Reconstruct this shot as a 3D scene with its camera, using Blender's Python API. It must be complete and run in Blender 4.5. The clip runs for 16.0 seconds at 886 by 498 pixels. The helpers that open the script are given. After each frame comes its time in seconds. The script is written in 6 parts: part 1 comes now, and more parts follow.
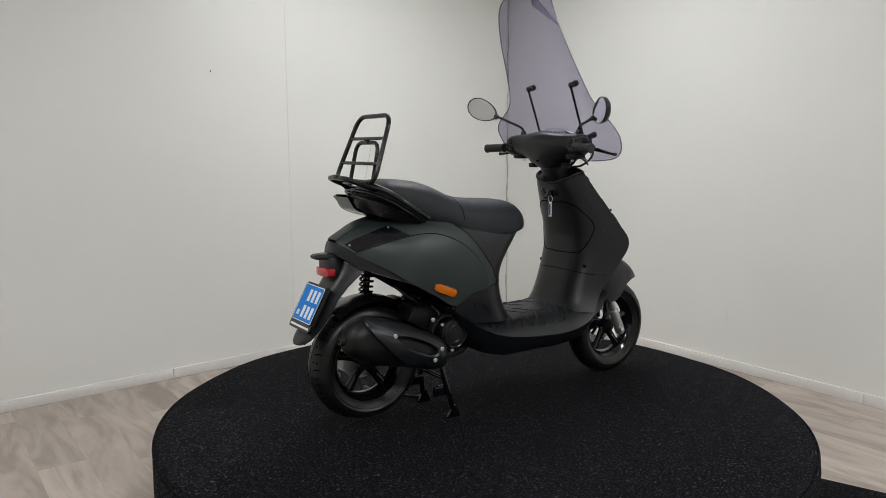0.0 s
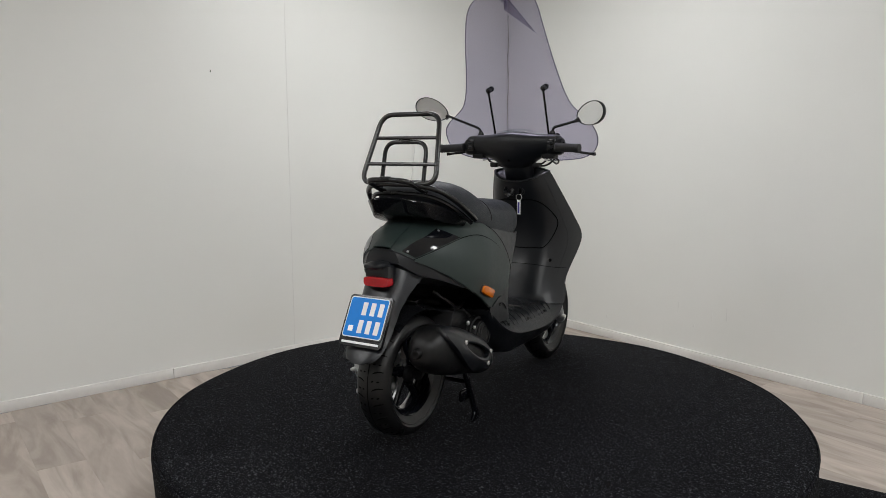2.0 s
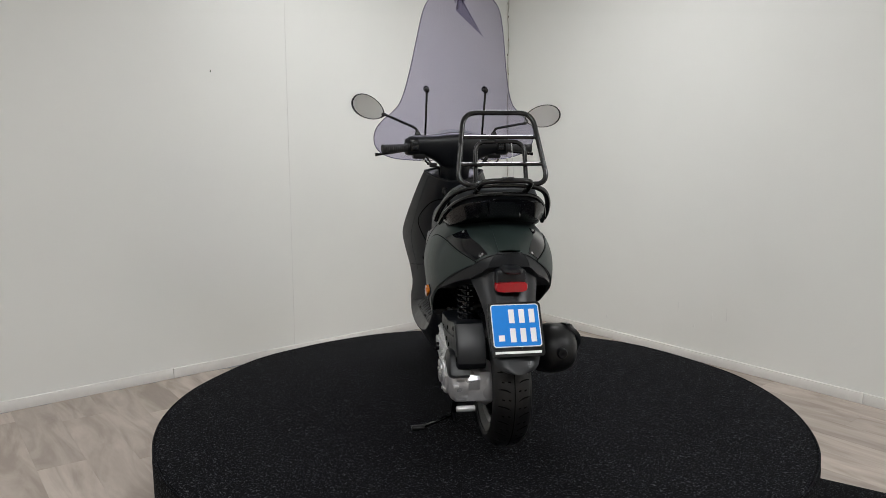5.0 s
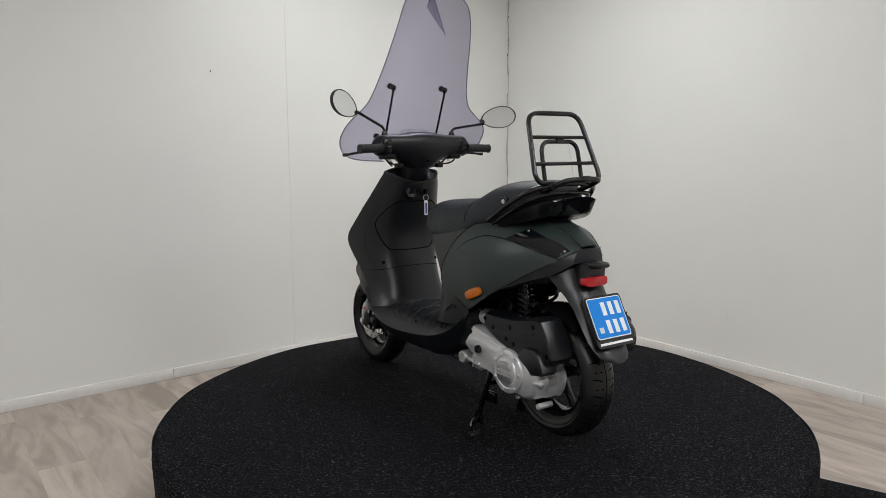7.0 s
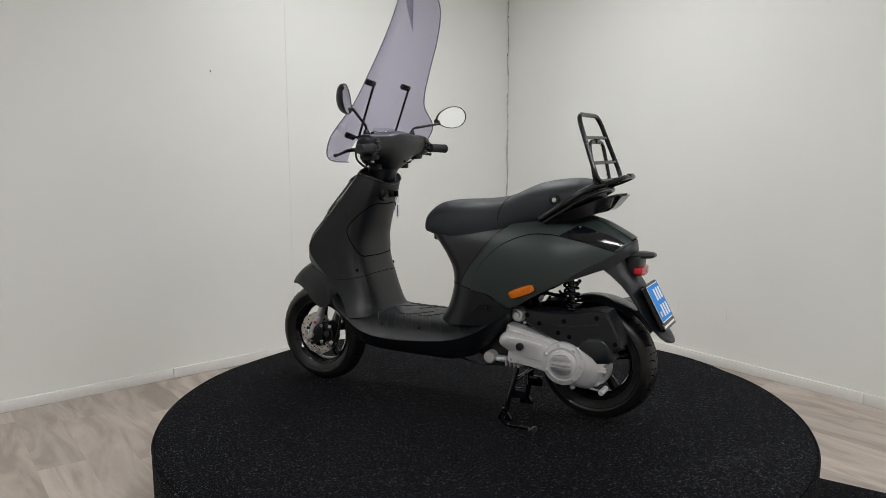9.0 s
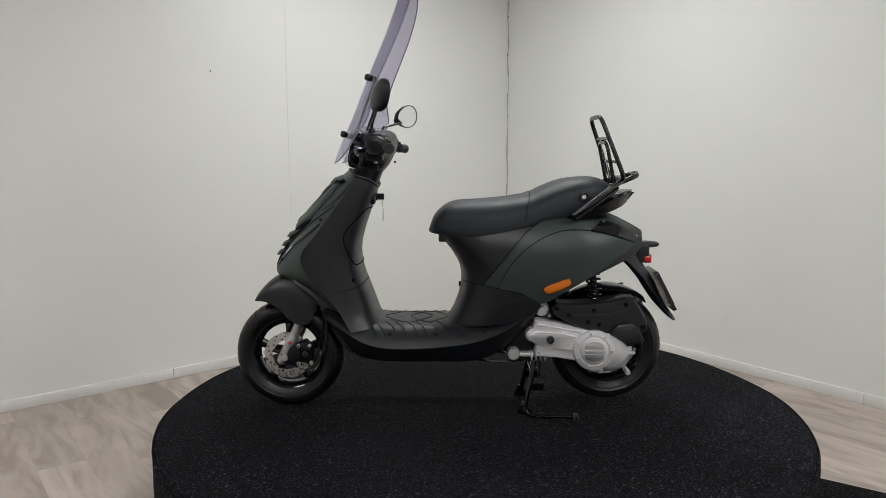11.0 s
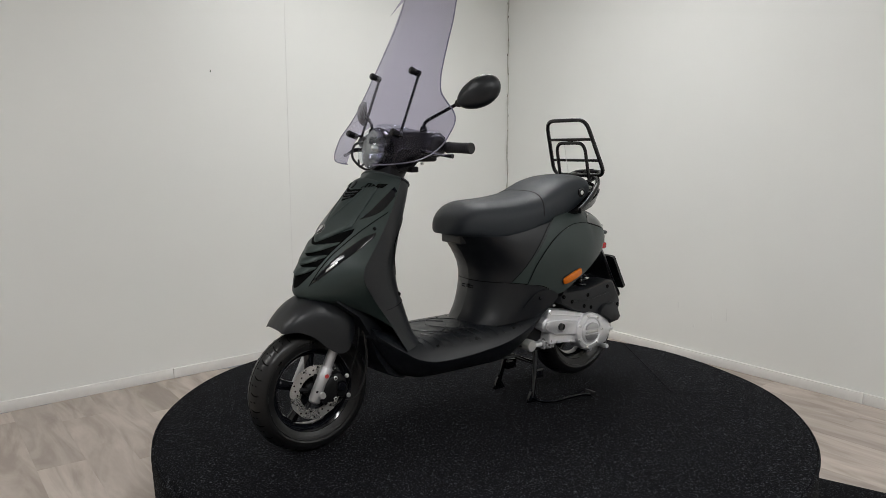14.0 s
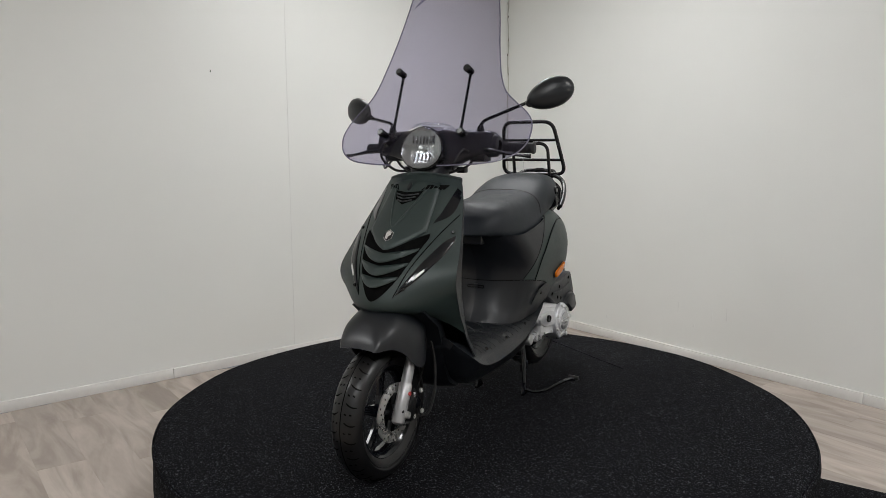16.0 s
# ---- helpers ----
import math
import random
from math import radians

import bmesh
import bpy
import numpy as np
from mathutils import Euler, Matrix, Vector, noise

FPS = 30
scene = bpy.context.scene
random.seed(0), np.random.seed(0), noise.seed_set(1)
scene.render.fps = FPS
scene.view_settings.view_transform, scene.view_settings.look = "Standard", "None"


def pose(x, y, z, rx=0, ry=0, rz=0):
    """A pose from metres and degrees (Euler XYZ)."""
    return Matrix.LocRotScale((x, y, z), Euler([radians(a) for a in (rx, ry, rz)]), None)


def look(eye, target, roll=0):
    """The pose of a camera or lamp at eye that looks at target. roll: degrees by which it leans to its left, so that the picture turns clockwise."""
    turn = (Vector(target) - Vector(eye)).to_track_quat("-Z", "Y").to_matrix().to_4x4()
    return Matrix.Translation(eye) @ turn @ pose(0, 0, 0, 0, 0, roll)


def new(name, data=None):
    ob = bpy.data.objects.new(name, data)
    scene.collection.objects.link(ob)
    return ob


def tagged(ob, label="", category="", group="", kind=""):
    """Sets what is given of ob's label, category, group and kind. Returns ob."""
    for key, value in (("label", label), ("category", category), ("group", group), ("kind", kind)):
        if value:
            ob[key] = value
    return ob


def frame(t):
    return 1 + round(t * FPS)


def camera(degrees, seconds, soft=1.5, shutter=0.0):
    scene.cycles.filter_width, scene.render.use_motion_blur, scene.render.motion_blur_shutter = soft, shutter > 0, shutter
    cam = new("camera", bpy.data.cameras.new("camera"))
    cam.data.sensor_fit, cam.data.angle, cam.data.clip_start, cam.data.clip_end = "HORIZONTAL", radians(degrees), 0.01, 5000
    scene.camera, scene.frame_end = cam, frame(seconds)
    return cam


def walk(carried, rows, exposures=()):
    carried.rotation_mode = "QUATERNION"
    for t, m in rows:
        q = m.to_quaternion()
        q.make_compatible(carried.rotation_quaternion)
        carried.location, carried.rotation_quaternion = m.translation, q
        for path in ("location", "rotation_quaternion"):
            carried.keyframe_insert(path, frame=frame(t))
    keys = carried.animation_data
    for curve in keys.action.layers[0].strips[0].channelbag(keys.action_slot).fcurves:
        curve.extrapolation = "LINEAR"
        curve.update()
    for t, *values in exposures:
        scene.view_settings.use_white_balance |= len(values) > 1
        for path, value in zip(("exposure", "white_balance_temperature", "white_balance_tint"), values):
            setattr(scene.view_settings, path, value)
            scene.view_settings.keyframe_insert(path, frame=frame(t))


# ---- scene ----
# The disc's centre stands over the world's origin; the room's floor is z = 0.
TOP = 0.35          # height of the turntable's carpet
DISC = 1.214        # its radius
cam = camera(62.0, 16.0, soft=0.8)
EYE = Vector((0.0, -2.847, 1.353))
AIM = EYE + Vector((-0.0479, 0.9898, -0.1342))
walk(cam, [(0.0, look(EYE, AIM, -0.2)), (16.0, look(EYE, AIM, -0.2))])

# ---------------------------------------------------------------- light
world = bpy.data.worlds.new("world")
world.use_nodes = True
world.node_tree.nodes["Background"].inputs[0].default_value = (0.9, 0.95, 1.0, 1)
world.node_tree.nodes["Background"].inputs[1].default_value = 0.3
scene.world = world
scene.view_settings.exposure = 0.0
CEILING = 2.95
PANELS = [(0.05, 1.05, 19.0), (-2.6, -1.6, 14.0), (2.4, -1.6, 30.0), (0.15, -3.4, 39.5)]


def area_lamp(x, y, power):
    data = bpy.data.lights.new("ceiling_lamp", "AREA")
    data.shape, data.size, data.size_y, data.energy, data.color = "RECTANGLE", 1.15, 0.55, power, (0.96, 0.985, 1.0)
    ob = new("ceiling_lamp", data)
    ob.matrix_world = pose(x, y, CEILING - 0.05)
    return ob


for px_, py_, watts in PANELS:
    area_lamp(px_, py_, watts)


# ---------------------------------------------------------------- materials
def mat(name, color, rough=0.5, metal=0.0, grain=60.0, vary=0.12, bump=0.0, bump_scale=300.0, rvary=0.1, coat=0.0, spec=0.5):
    m = bpy.data.materials.new(name)
    m.use_nodes = True
    nt = m.node_tree
    b = nt.nodes["Principled BSDF"]
    b.inputs["Metallic"].default_value = metal
    b.inputs["Coat Weight"].default_value = coat
    b.inputs["Specular IOR Level"].default_value = spec
    tc = nt.nodes.new("ShaderNodeTexCoord")
    n1 = nt.nodes.new("ShaderNodeTexNoise")
    n1.inputs["Scale"].default_value, n1.inputs["Detail"].default_value = grain, 6
    n2 = nt.nodes.new("ShaderNodeTexNoise")
    n2.inputs["Scale"].default_value, n2.inputs["Detail"].default_value = grain / 14, 3
    mix = nt.nodes.new("ShaderNodeMath")
    mix.operation = "ADD"
    for n in (n1, n2):
        nt.links.new(tc.outputs["Object"], n.inputs["Vector"])
    nt.links.new(n1.outputs["Fac"], mix.inputs[0])
    nt.links.new(n2.outputs["Fac"], mix.inputs[1])
    ramp = nt.nodes.new("ShaderNodeMapRange")
    ramp.inputs["From Min"].default_value, ramp.inputs["From Max"].default_value = 0.6, 1.4
    ramp.inputs["To Min"].default_value, ramp.inputs["To Max"].default_value = 1 - vary, 1 + vary
    nt.links.new(mix.outputs[0], ramp.inputs["Value"])
    mul = nt.nodes.new("ShaderNodeVectorMath")
    mul.operation = "SCALE"
    mul.inputs[0].default_value = color
    nt.links.new(ramp.outputs[0], mul.inputs["Scale"])
    nt.links.new(mul.outputs[0], b.inputs["Base Color"])
    rr = nt.nodes.new("ShaderNodeMapRange")
    rr.inputs["From Min"].default_value, rr.inputs["From Max"].default_value = 0.3, 0.7
    rr.inputs["To Min"].default_value, rr.inputs["To Max"].default_value = max(0.02, rough - rvary), min(1, rough + rvary)
    nt.links.new(n2.outputs["Fac"], rr.inputs["Value"])
    nt.links.new(rr.outputs[0], b.inputs["Roughness"])
    if bump:
        nb = nt.nodes.new("ShaderNodeTexNoise")
        nb.inputs["Scale"].default_value, nb.inputs["Detail"].default_value = bump_scale, 4
        nt.links.new(tc.outputs["Object"], nb.inputs["Vector"])
        bp = nt.nodes.new("ShaderNodeBump")
        bp.inputs["Strength"].default_value, bp.inputs["Distance"].default_value = bump, 0.002
        nt.links.new(nb.outputs["Fac"], bp.inputs["Height"])
        nt.links.new(bp.outputs[0], b.inputs["Normal"])
    return m


def glow(name, color, strength):
    m = bpy.data.materials.new(name)
    m.use_nodes = True
    b = m.node_tree.nodes["Principled BSDF"]
    b.inputs["Base Color"].default_value = (*color, 1)
    b.inputs["Emission Color"].default_value = (*color, 1)
    b.inputs["Emission Strength"].default_value = strength
    return m


def clear(name, color, rough=0.0, amount=0.5):
    """Thin clear plastic: light passes straight through, tinted, with a glossy skin."""
    m = bpy.data.materials.new(name)
    m.use_nodes = True
    nt = m.node_tree
    nt.nodes.remove(nt.nodes["Principled BSDF"])
    tr = nt.nodes.new("ShaderNodeBsdfTransparent")
    tr.inputs[0].default_value = (*color, 1)
    gl = nt.nodes.new("ShaderNodeBsdfGlossy")
    gl.inputs["Roughness"].default_value = rough
    lw = nt.nodes.new("ShaderNodeLayerWeight")
    lw.inputs[0].default_value = 0.5
    pw = nt.nodes.new("ShaderNodeMath")
    pw.operation = "POWER"
    pw.inputs[1].default_value = 4.0
    nt.links.new(lw.outputs["Facing"], pw.inputs[0])
    fr = nt.nodes.new("ShaderNodeMath")
    fr.operation = "MULTIPLY_ADD"
    fr.inputs[1].default_value, fr.inputs[2].default_value = 0.35, 0.022
    nt.links.new(pw.outputs[0], fr.inputs[0])
    mx = nt.nodes.new("ShaderNodeMixShader")
    nt.links.new(fr.outputs[0], mx.inputs[0])
    nt.links.new(tr.outputs[0], mx.inputs[1])
    nt.links.new(gl.outputs[0], mx.inputs[2])
    nt.links.new(mx.outputs[0], nt.nodes["Material Output"].inputs["Surface"])
    return m


def carpet_material(name, dark, fleck):
    """Needle-felt carpet: dark mottled pile with sparse curled grey fibres."""
    m = mat(name, dark, 0.95, 0, 330, 0.55, 0.9, 520, 0.03, spec=0.08)
    nt = m.node_tree
    tc = nt.nodes.new("ShaderNodeTexCoord")

    def noise(scale, detail, distortion, shift):
        mp = nt.nodes.new("ShaderNodeMapping")
        mp.inputs["Location"].default_value = (shift, shift * 0.7, 0)
        nt.links.new(tc.outputs["Object"], mp.inputs["Vector"])
        n = nt.nodes.new("ShaderNodeTexNoise")
        n.inputs["Scale"].default_value, n.inputs["Detail"].default_value, n.inputs["Distortion"].default_value = scale, detail, distortion
        nt.links.new(mp.outputs[0], n.inputs["Vector"])
        return n.outputs["Fac"]

    def remap(value, a, b, c, d):
        r = nt.nodes.new("ShaderNodeMapRange")
        for key, v in zip(("From Min", "From Max", "To Min", "To Max"), (a, b, c, d)):
            r.inputs[key].default_value = v
        nt.links.new(value, r.inputs["Value"])
        return r.outputs[0]

    def math_node(kind, p, q):
        n = nt.nodes.new("ShaderNodeMath")
        n.operation = kind
        for i, v in enumerate((p, q)):
            if isinstance(v, float):
                n.inputs[i].default_value = v
            else:
                nt.links.new(v, n.inputs[i])
        return n.outputs[0]

    total = None
    for scale, shift, cut in ((58.0, 0.0, 0.57), (82.0, 3.1, 0.57), (46.0, 7.7, 0.60)):
        ridge = math_node("ABSOLUTE", math_node("SUBTRACT", noise(scale, 1.0, 1.6, shift), 0.5), 0.0)
        hair = remap(ridge, 0.010, 0.036, 1.0, 0.0)
        seen = remap(noise(scale * 1.9, 1.0, 0.0, shift + 11.0), cut, cut + 0.05, 0.0, 1.0)
        one = math_node("MULTIPLY", hair, seen)
        total = one if total is None else math_node("MAXIMUM", total, one)
    tone = remap(noise(45.0, 2.0, 0.0, 5.0), 0.3, 0.7, 0.35, 1.0)
    b = nt.nodes["Principled BSDF"]
    base = b.inputs["Base Color"].links[0].from_socket
    mx = nt.nodes.new("ShaderNodeMix")
    mx.data_type = "RGBA"
    nt.links.new(math_node("MULTIPLY", total, tone), mx.inputs[0])
    nt.links.new(base, mx.inputs[6])
    mx.inputs[7].default_value = (*fleck, 1)
    nt.links.new(mx.outputs[2], b.inputs["Base Color"])
    return m


def plank_material():
    m = bpy.data.materials.new("washed_oak")
    m.use_nodes = True
    nt = m.node_tree
    b = nt.nodes["Principled BSDF"]
    tc = nt.nodes.new("ShaderNodeTexCoord")
    info = nt.nodes.new("ShaderNodeObjectInfo")
    off = nt.nodes.new("ShaderNodeVectorMath")
    off.operation = "MULTIPLY_ADD"
    off.inputs[1].default_value = (37, 11, 5)
    nt.links.new(info.outputs["Random"], off.inputs[0])
    nt.links.new(tc.outputs["Object"], off.inputs[2])
    mp = nt.nodes.new("ShaderNodeMapping")
    mp.inputs["Scale"].default_value = (1.0, 5, 1)
    nt.links.new(off.outputs[0], mp.inputs["Vector"])
    n1 = nt.nodes.new("ShaderNodeTexNoise")
    n1.inputs["Scale"].default_value, n1.inputs["Detail"].default_value, n1.inputs["Distortion"].default_value = 1.5, 5, 1.8
    n2 = nt.nodes.new("ShaderNodeTexNoise")
    n2.inputs["Scale"].default_value, n2.inputs["Detail"].default_value = 14, 8
    for n in (n1, n2):
        nt.links.new(mp.outputs[0], n.inputs["Vector"])
    cr = nt.nodes.new("ShaderNodeValToRGB")
    e = cr.color_ramp.elements
    e[0].position, e[0].color = 0.34, (0.305, 0.255, 0.218, 1)
    e[1].position, e[1].color = 0.64, (0.455, 0.396, 0.350, 1)
    mid = cr.color_ramp.elements.new(0.5)
    mid.color = (0.390, 0.335, 0.293, 1)
    nt.links.new(n1.outputs["Fac"], cr.inputs[0])
    mr = nt.nodes.new("ShaderNodeMapRange")
    mr.inputs["From Min"].default_value, mr.inputs["From Max"].default_value = 0.3, 0.7
    mr.inputs["To Min"].default_value, mr.inputs["To Max"].default_value = 0.965, 1.03
    nt.links.new(n2.outputs["Fac"], mr.inputs["Value"])
    tone = nt.nodes.new("ShaderNodeMapRange")
    tone.inputs["To Min"].default_value, tone.inputs["To Max"].default_value = 0.90, 1.07
    nt.links.new(info.outputs["Random"], tone.inputs["Value"])
    mm = nt.nodes.new("ShaderNodeMath")
    mm.operation = "MULTIPLY"
    nt.links.new(mr.outputs[0], mm.inputs[0])
    nt.links.new(tone.outputs[0], mm.inputs[1])
    sc = nt.nodes.new("ShaderNodeVectorMath")
    sc.operation = "SCALE"
    nt.links.new(cr.outputs[0], sc.inputs[0])
    nt.links.new(mm.outputs[0], sc.inputs["Scale"])
    nt.links.new(sc.outputs[0], b.inputs["Base Color"])
    b.inputs["Roughness"].default_value = 0.5
    bp = nt.nodes.new("ShaderNodeBump")
    bp.inputs["Strength"].default_value, bp.inputs["Distance"].default_value = 0.25, 0.001
    nt.links.new(n2.outputs["Fac"], bp.inputs["Height"])
    nt.links.new(bp.outputs[0], b.inputs["Normal"])
    return m


M_WALL = mat("white_wall_panel", (0.764, 0.768, 0.740), 0.45, 0, 1.6, 0.03, 0.04, 12, 0.08)
M_HALL = mat("white_hall_wall", (0.74, 0.74, 0.73), 0.6, 0, 2.0, 0.05, 0.05, 20, 0.08)
M_SEAM = mat("panel_joint", (0.715, 0.712, 0.69), 0.7, 0, 30, 0.1)
M_TAPE = mat("corner_sealant", (0.50, 0.49, 0.44), 0.7, 0, 40, 0.25, 0.5, 80)
M_BASE = mat("skirting_white", (0.72, 0.705, 0.68), 0.5, 0, 20, 0.05)
M_CEIL = mat("ceiling_white", (0.82, 0.82, 0.8), 0.8, 0, 20, 0.04)
M_PLANK = plank_material()
M_GAP = mat("plank_gap", (0.25, 0.22, 0.19), 0.9, 0, 30, 0.1)
M_LED = glow("led_diffuser", (1.0, 0.99, 0.99), 9.0)
M_CARPET = carpet_material("black_carpet", (0.0026, 0.0026, 0.0036), (0.108, 0.112, 0.126))
M_CARPET2 = carpet_material("black_carpet_offcut", (0.0038, 0.0038, 0.0050), (0.115, 0.119, 0.132))
M_GREEN = mat("matt_green_paint", (0.0215, 0.0335, 0.0315), 0.45, 0.12, 900, 0.10, 0.03, 1500, 0.03, spec=0.5)
M_BLACK = mat("black_plastic", (0.0066, 0.0078, 0.0102), 0.38, 0, 500, 0.12, 0.05, 900, 0.05, spec=0.45)
M_FLOORP = mat("ribbed_black_plastic", (0.0066, 0.0078, 0.0100), 0.38, 0, 500, 0.15, 0.2, 1300, 0.06, spec=0.42)
M_GLOSS = mat("gloss_black_plastic", (0.004, 0.0045, 0.0065), 0.10, 0, 200, 0.05, 0, 0, 0.04, spec=0.5)
M_SATIN = mat("black_powder_coat", (0.0055, 0.0057, 0.0068), 0.22, 0, 400, 0.1, 0.05, 900, 0.06)
M_SEAT = mat("black_vinyl", (0.0130, 0.0168, 0.0215), 0.50, 0, 300, 0.14, 0.3, 900, 0.05, spec=0.34)
M_RUBBER = mat("tyre_rubber", (0.0060, 0.0058, 0.0062), 0.36, 0, 160, 0.2, 0.15, 500, 0.1, spec=0.42)
M_GRIP = mat("grip_rubber", (0.02, 0.02, 0.021), 0.7, 0, 200, 0.15, 0.3, 600)
M_ALU = mat("cast_aluminium", (0.70, 0.70, 0.72), 0.33, 0.58, 120, 0.06, 0.08, 500, 0.08)
M_STEEL = mat("brushed_steel", (0.62, 0.615, 0.605), 0.36, 0.7, 220, 0.12, 0.05, 700, 0.08)
M_CHROME = mat("mirror_glass", (0.92, 0.93, 0.94), 0.03, 1.0, 50, 0.01, 0, 0, 0.01)
M_FORK = mat("silver_paint", (0.44, 0.44, 0.45), 0.38, 0.7, 250, 0.06, 0.02, 900)
M_DARK = mat("dark_cast_metal", (0.0085, 0.0085, 0.0095), 0.48, 0.4, 120, 0.25, 0.3, 300, spec=0.4)
M_MUFF = mat("black_heatproof_paint", (0.0065, 0.0065, 0.0070), 0.42, 0.1, 250, 0.15, 0.15, 800, spec=0.35)
# matt near-black for dark joints and for shade painted into vents, holes and grooves
M_VOID = mat("joint_and_shade_black", (0.003, 0.003, 0.003), 0.9, 0, 100, 0.1, spec=0.05)
M_ORANGE = mat("amber_lens", (0.60, 0.15, 0.006), 0.2, 0, 120, 0.15, 0.3, 350, 0.05, coat=0.2)
M_RED = mat("red_lens", (0.40, 0.006, 0.012), 0.15, 0, 120, 0.15, 0.3, 350, 0.05, coat=0.4)
M_BLUE = mat("plate_blue", (0.004, 0.225, 0.74), 0.45, 0, 60, 0.05, spec=0.25)
M_WHITE = mat("plate_white", (0.85, 0.86, 0.87), 0.4, 0, 60, 0.04)
M_SILV = mat("silver_trim", (0.75, 0.75, 0.75), 0.3, 0.8, 80, 0.05)
M_REDDOT = mat("red_reflector", (0.5, 0.05, 0.05), 0.3, 0, 80, 0.05)
M_GOLD = mat("brass", (0.6, 0.42, 0.18), 0.35, 0.9, 80, 0.1)
M_REFL = mat("lamp_reflector", (0.40, 0.405, 0.42), 0.16, 0.95, 60, 0.06, 0.6, 90, 0.06)
M_BRAKE = mat("worn_disc_steel", (0.60, 0.585, 0.565), 0.30, 0.8, 260, 0.22, 0.1, 600, 0.12)
M_LENS = clear("clear_lens", (0.93, 0.95, 0.96))
M_SCREEN = clear("smoke_violet_acrylic", (0.755, 0.740, 0.822))
M_EDGE = mat("acrylic_edge", (0.17, 0.16, 0.22), 0.2, 0, 100, 0.05, spec=0.5)
M_STITCH = mat("dark_stitched_seam", (0.010, 0.006, 0.007), 0.7, 0, 400, 0.2, spec=0.2)
M_INK = mat("blue_ink", (0.05, 0.06, 0.3), 0.5)


# ---------------------------------------------------------------- mesh helpers
def smooth(me, angle=40):
    for p in me.polygons:
        p.use_smooth = True
    me.set_sharp_from_angle(angle=radians(angle))


def part(name, bm, material, parent=None, label="", angle=40):
    me = bpy.data.meshes.new(name)
    bmesh.ops.recalc_face_normals(bm, faces=bm.faces)
    bm.to_mesh(me)
    bm.free()
    smooth(me, angle)
    me.materials.append(material)
    ob = new(name, me)
    if parent is not None:
        ob.parent = parent
    if label:
        tagged(ob, label)
    return ob


def lerp(xs, ys, x):
    return float(np.interp(x, xs, ys))


def spline(pts, n):
    """n points along a smooth curve through pts."""
    P = np.array([tuple(p) for p in pts], float)
    k = len(P)
    if k == 2:
        return [P[0] + (P[1] - P[0]) * i / (n - 1) for i in range(n)]
    d = np.r_[0, np.cumsum(np.linalg.norm(np.diff(P, axis=0), axis=1) ** 0.5)]
    T = np.gradient(P, d, axis=0)
    out = []
    for t in np.linspace(0, d[-1], n):
        i = min(max(int(np.searchsorted(d, t) - 1), 0), k - 2)
        h = d[i + 1] - d[i]
        u = (t - d[i]) / h
        out.append((2 * u**3 - 3 * u**2 + 1) * P[i] + (u**3 - 2 * u**2 + u) * h * T[i] + (3 * u**2 - 2 * u**3) * P[i + 1] + (u**3 - u**2) * h * T[i + 1])
    return out


def grid(bm, rows, close=False):
    """Faces between rows of points."""
    vs = [[bm.verts.new(p) for p in r] for r in rows]
    n = len(rows[0])
    for a, b in zip(vs, vs[1:]):
        for i in range(n if close else n - 1):
            j = (i + 1) % n
            try:
                bm.faces.new((a[i], a[j], b[j], b[i]))
            except ValueError:
                pass
    return vs


def loft(bm, rings, caps=True):
    vs = grid(bm, rings, True)
    if caps:
        for r in (vs[0], vs[-1]):
            try:
                bm.faces.new(r)
            except ValueError:
                pass
    return vs


def clean(bm, d=0.0004):
    bmesh.ops.remove_doubles(bm, verts=bm.verts, dist=d)
    bmesh.ops.dissolve_degenerate(bm, dist=d / 4, edges=bm.edges)
    return bm


def thick(bm, t):
    """Give a sheet a thickness t behind its faces."""
    clean(bm)
    bmesh.ops.recalc_face_normals(bm, faces=bm.faces)
    bmesh.ops.solidify(bm, geom=bm.faces[:], thickness=t)
    return bm


def tube(bm, pts, r, n=10, res=0, close=False):
    """A round bar along pts; r: a radius or one for each point."""
    P = [Vector(p) for p in (spline(pts, res) if res else pts)]
    k = len(P)
    R = [r] * k if not hasattr(r, "__len__") else [float(np.interp(i / (k - 1), np.linspace(0, 1, len(r)), r)) for i in range(k)]
    up = None
    rings = []
    for i, p in enumerate(P):
        a, b = P[(i - 1) % k if close else max(i - 1, 0)], P[(i + 1) % k if close else min(i + 1, k - 1)]
        d = (b - a).normalized()
        if up is None:
            up = d.orthogonal().normalized()
        up = (up - d * up.dot(d)).normalized()
        w = d.cross(up)
        rings.append([p + (up * math.cos(6.28319 * j / n) + w * math.sin(6.28319 * j / n)) * R[i] for j in range(n)])
    if close:
        rings.append(rings[0])
    loft(bm, rings, not close)
    return bm


def rounded(pts, r, n=5):
    """A polyline with its inner corners rounded to the radius r."""
    P = [Vector(p) for p in pts]
    out = [P[0]]
    for a, b, c in zip(P, P[1:], P[2:]):
        u, v = (a - b), (c - b)
        k = min(r, u.length * 0.49, v.length * 0.49)
        u, v = u.normalized() * k, v.normalized() * k
        for i in range(n + 1):
            t = i / n
            out.append(b + u * (1 - t) ** 2 + v * t * t)
    return out + [P[-1]]


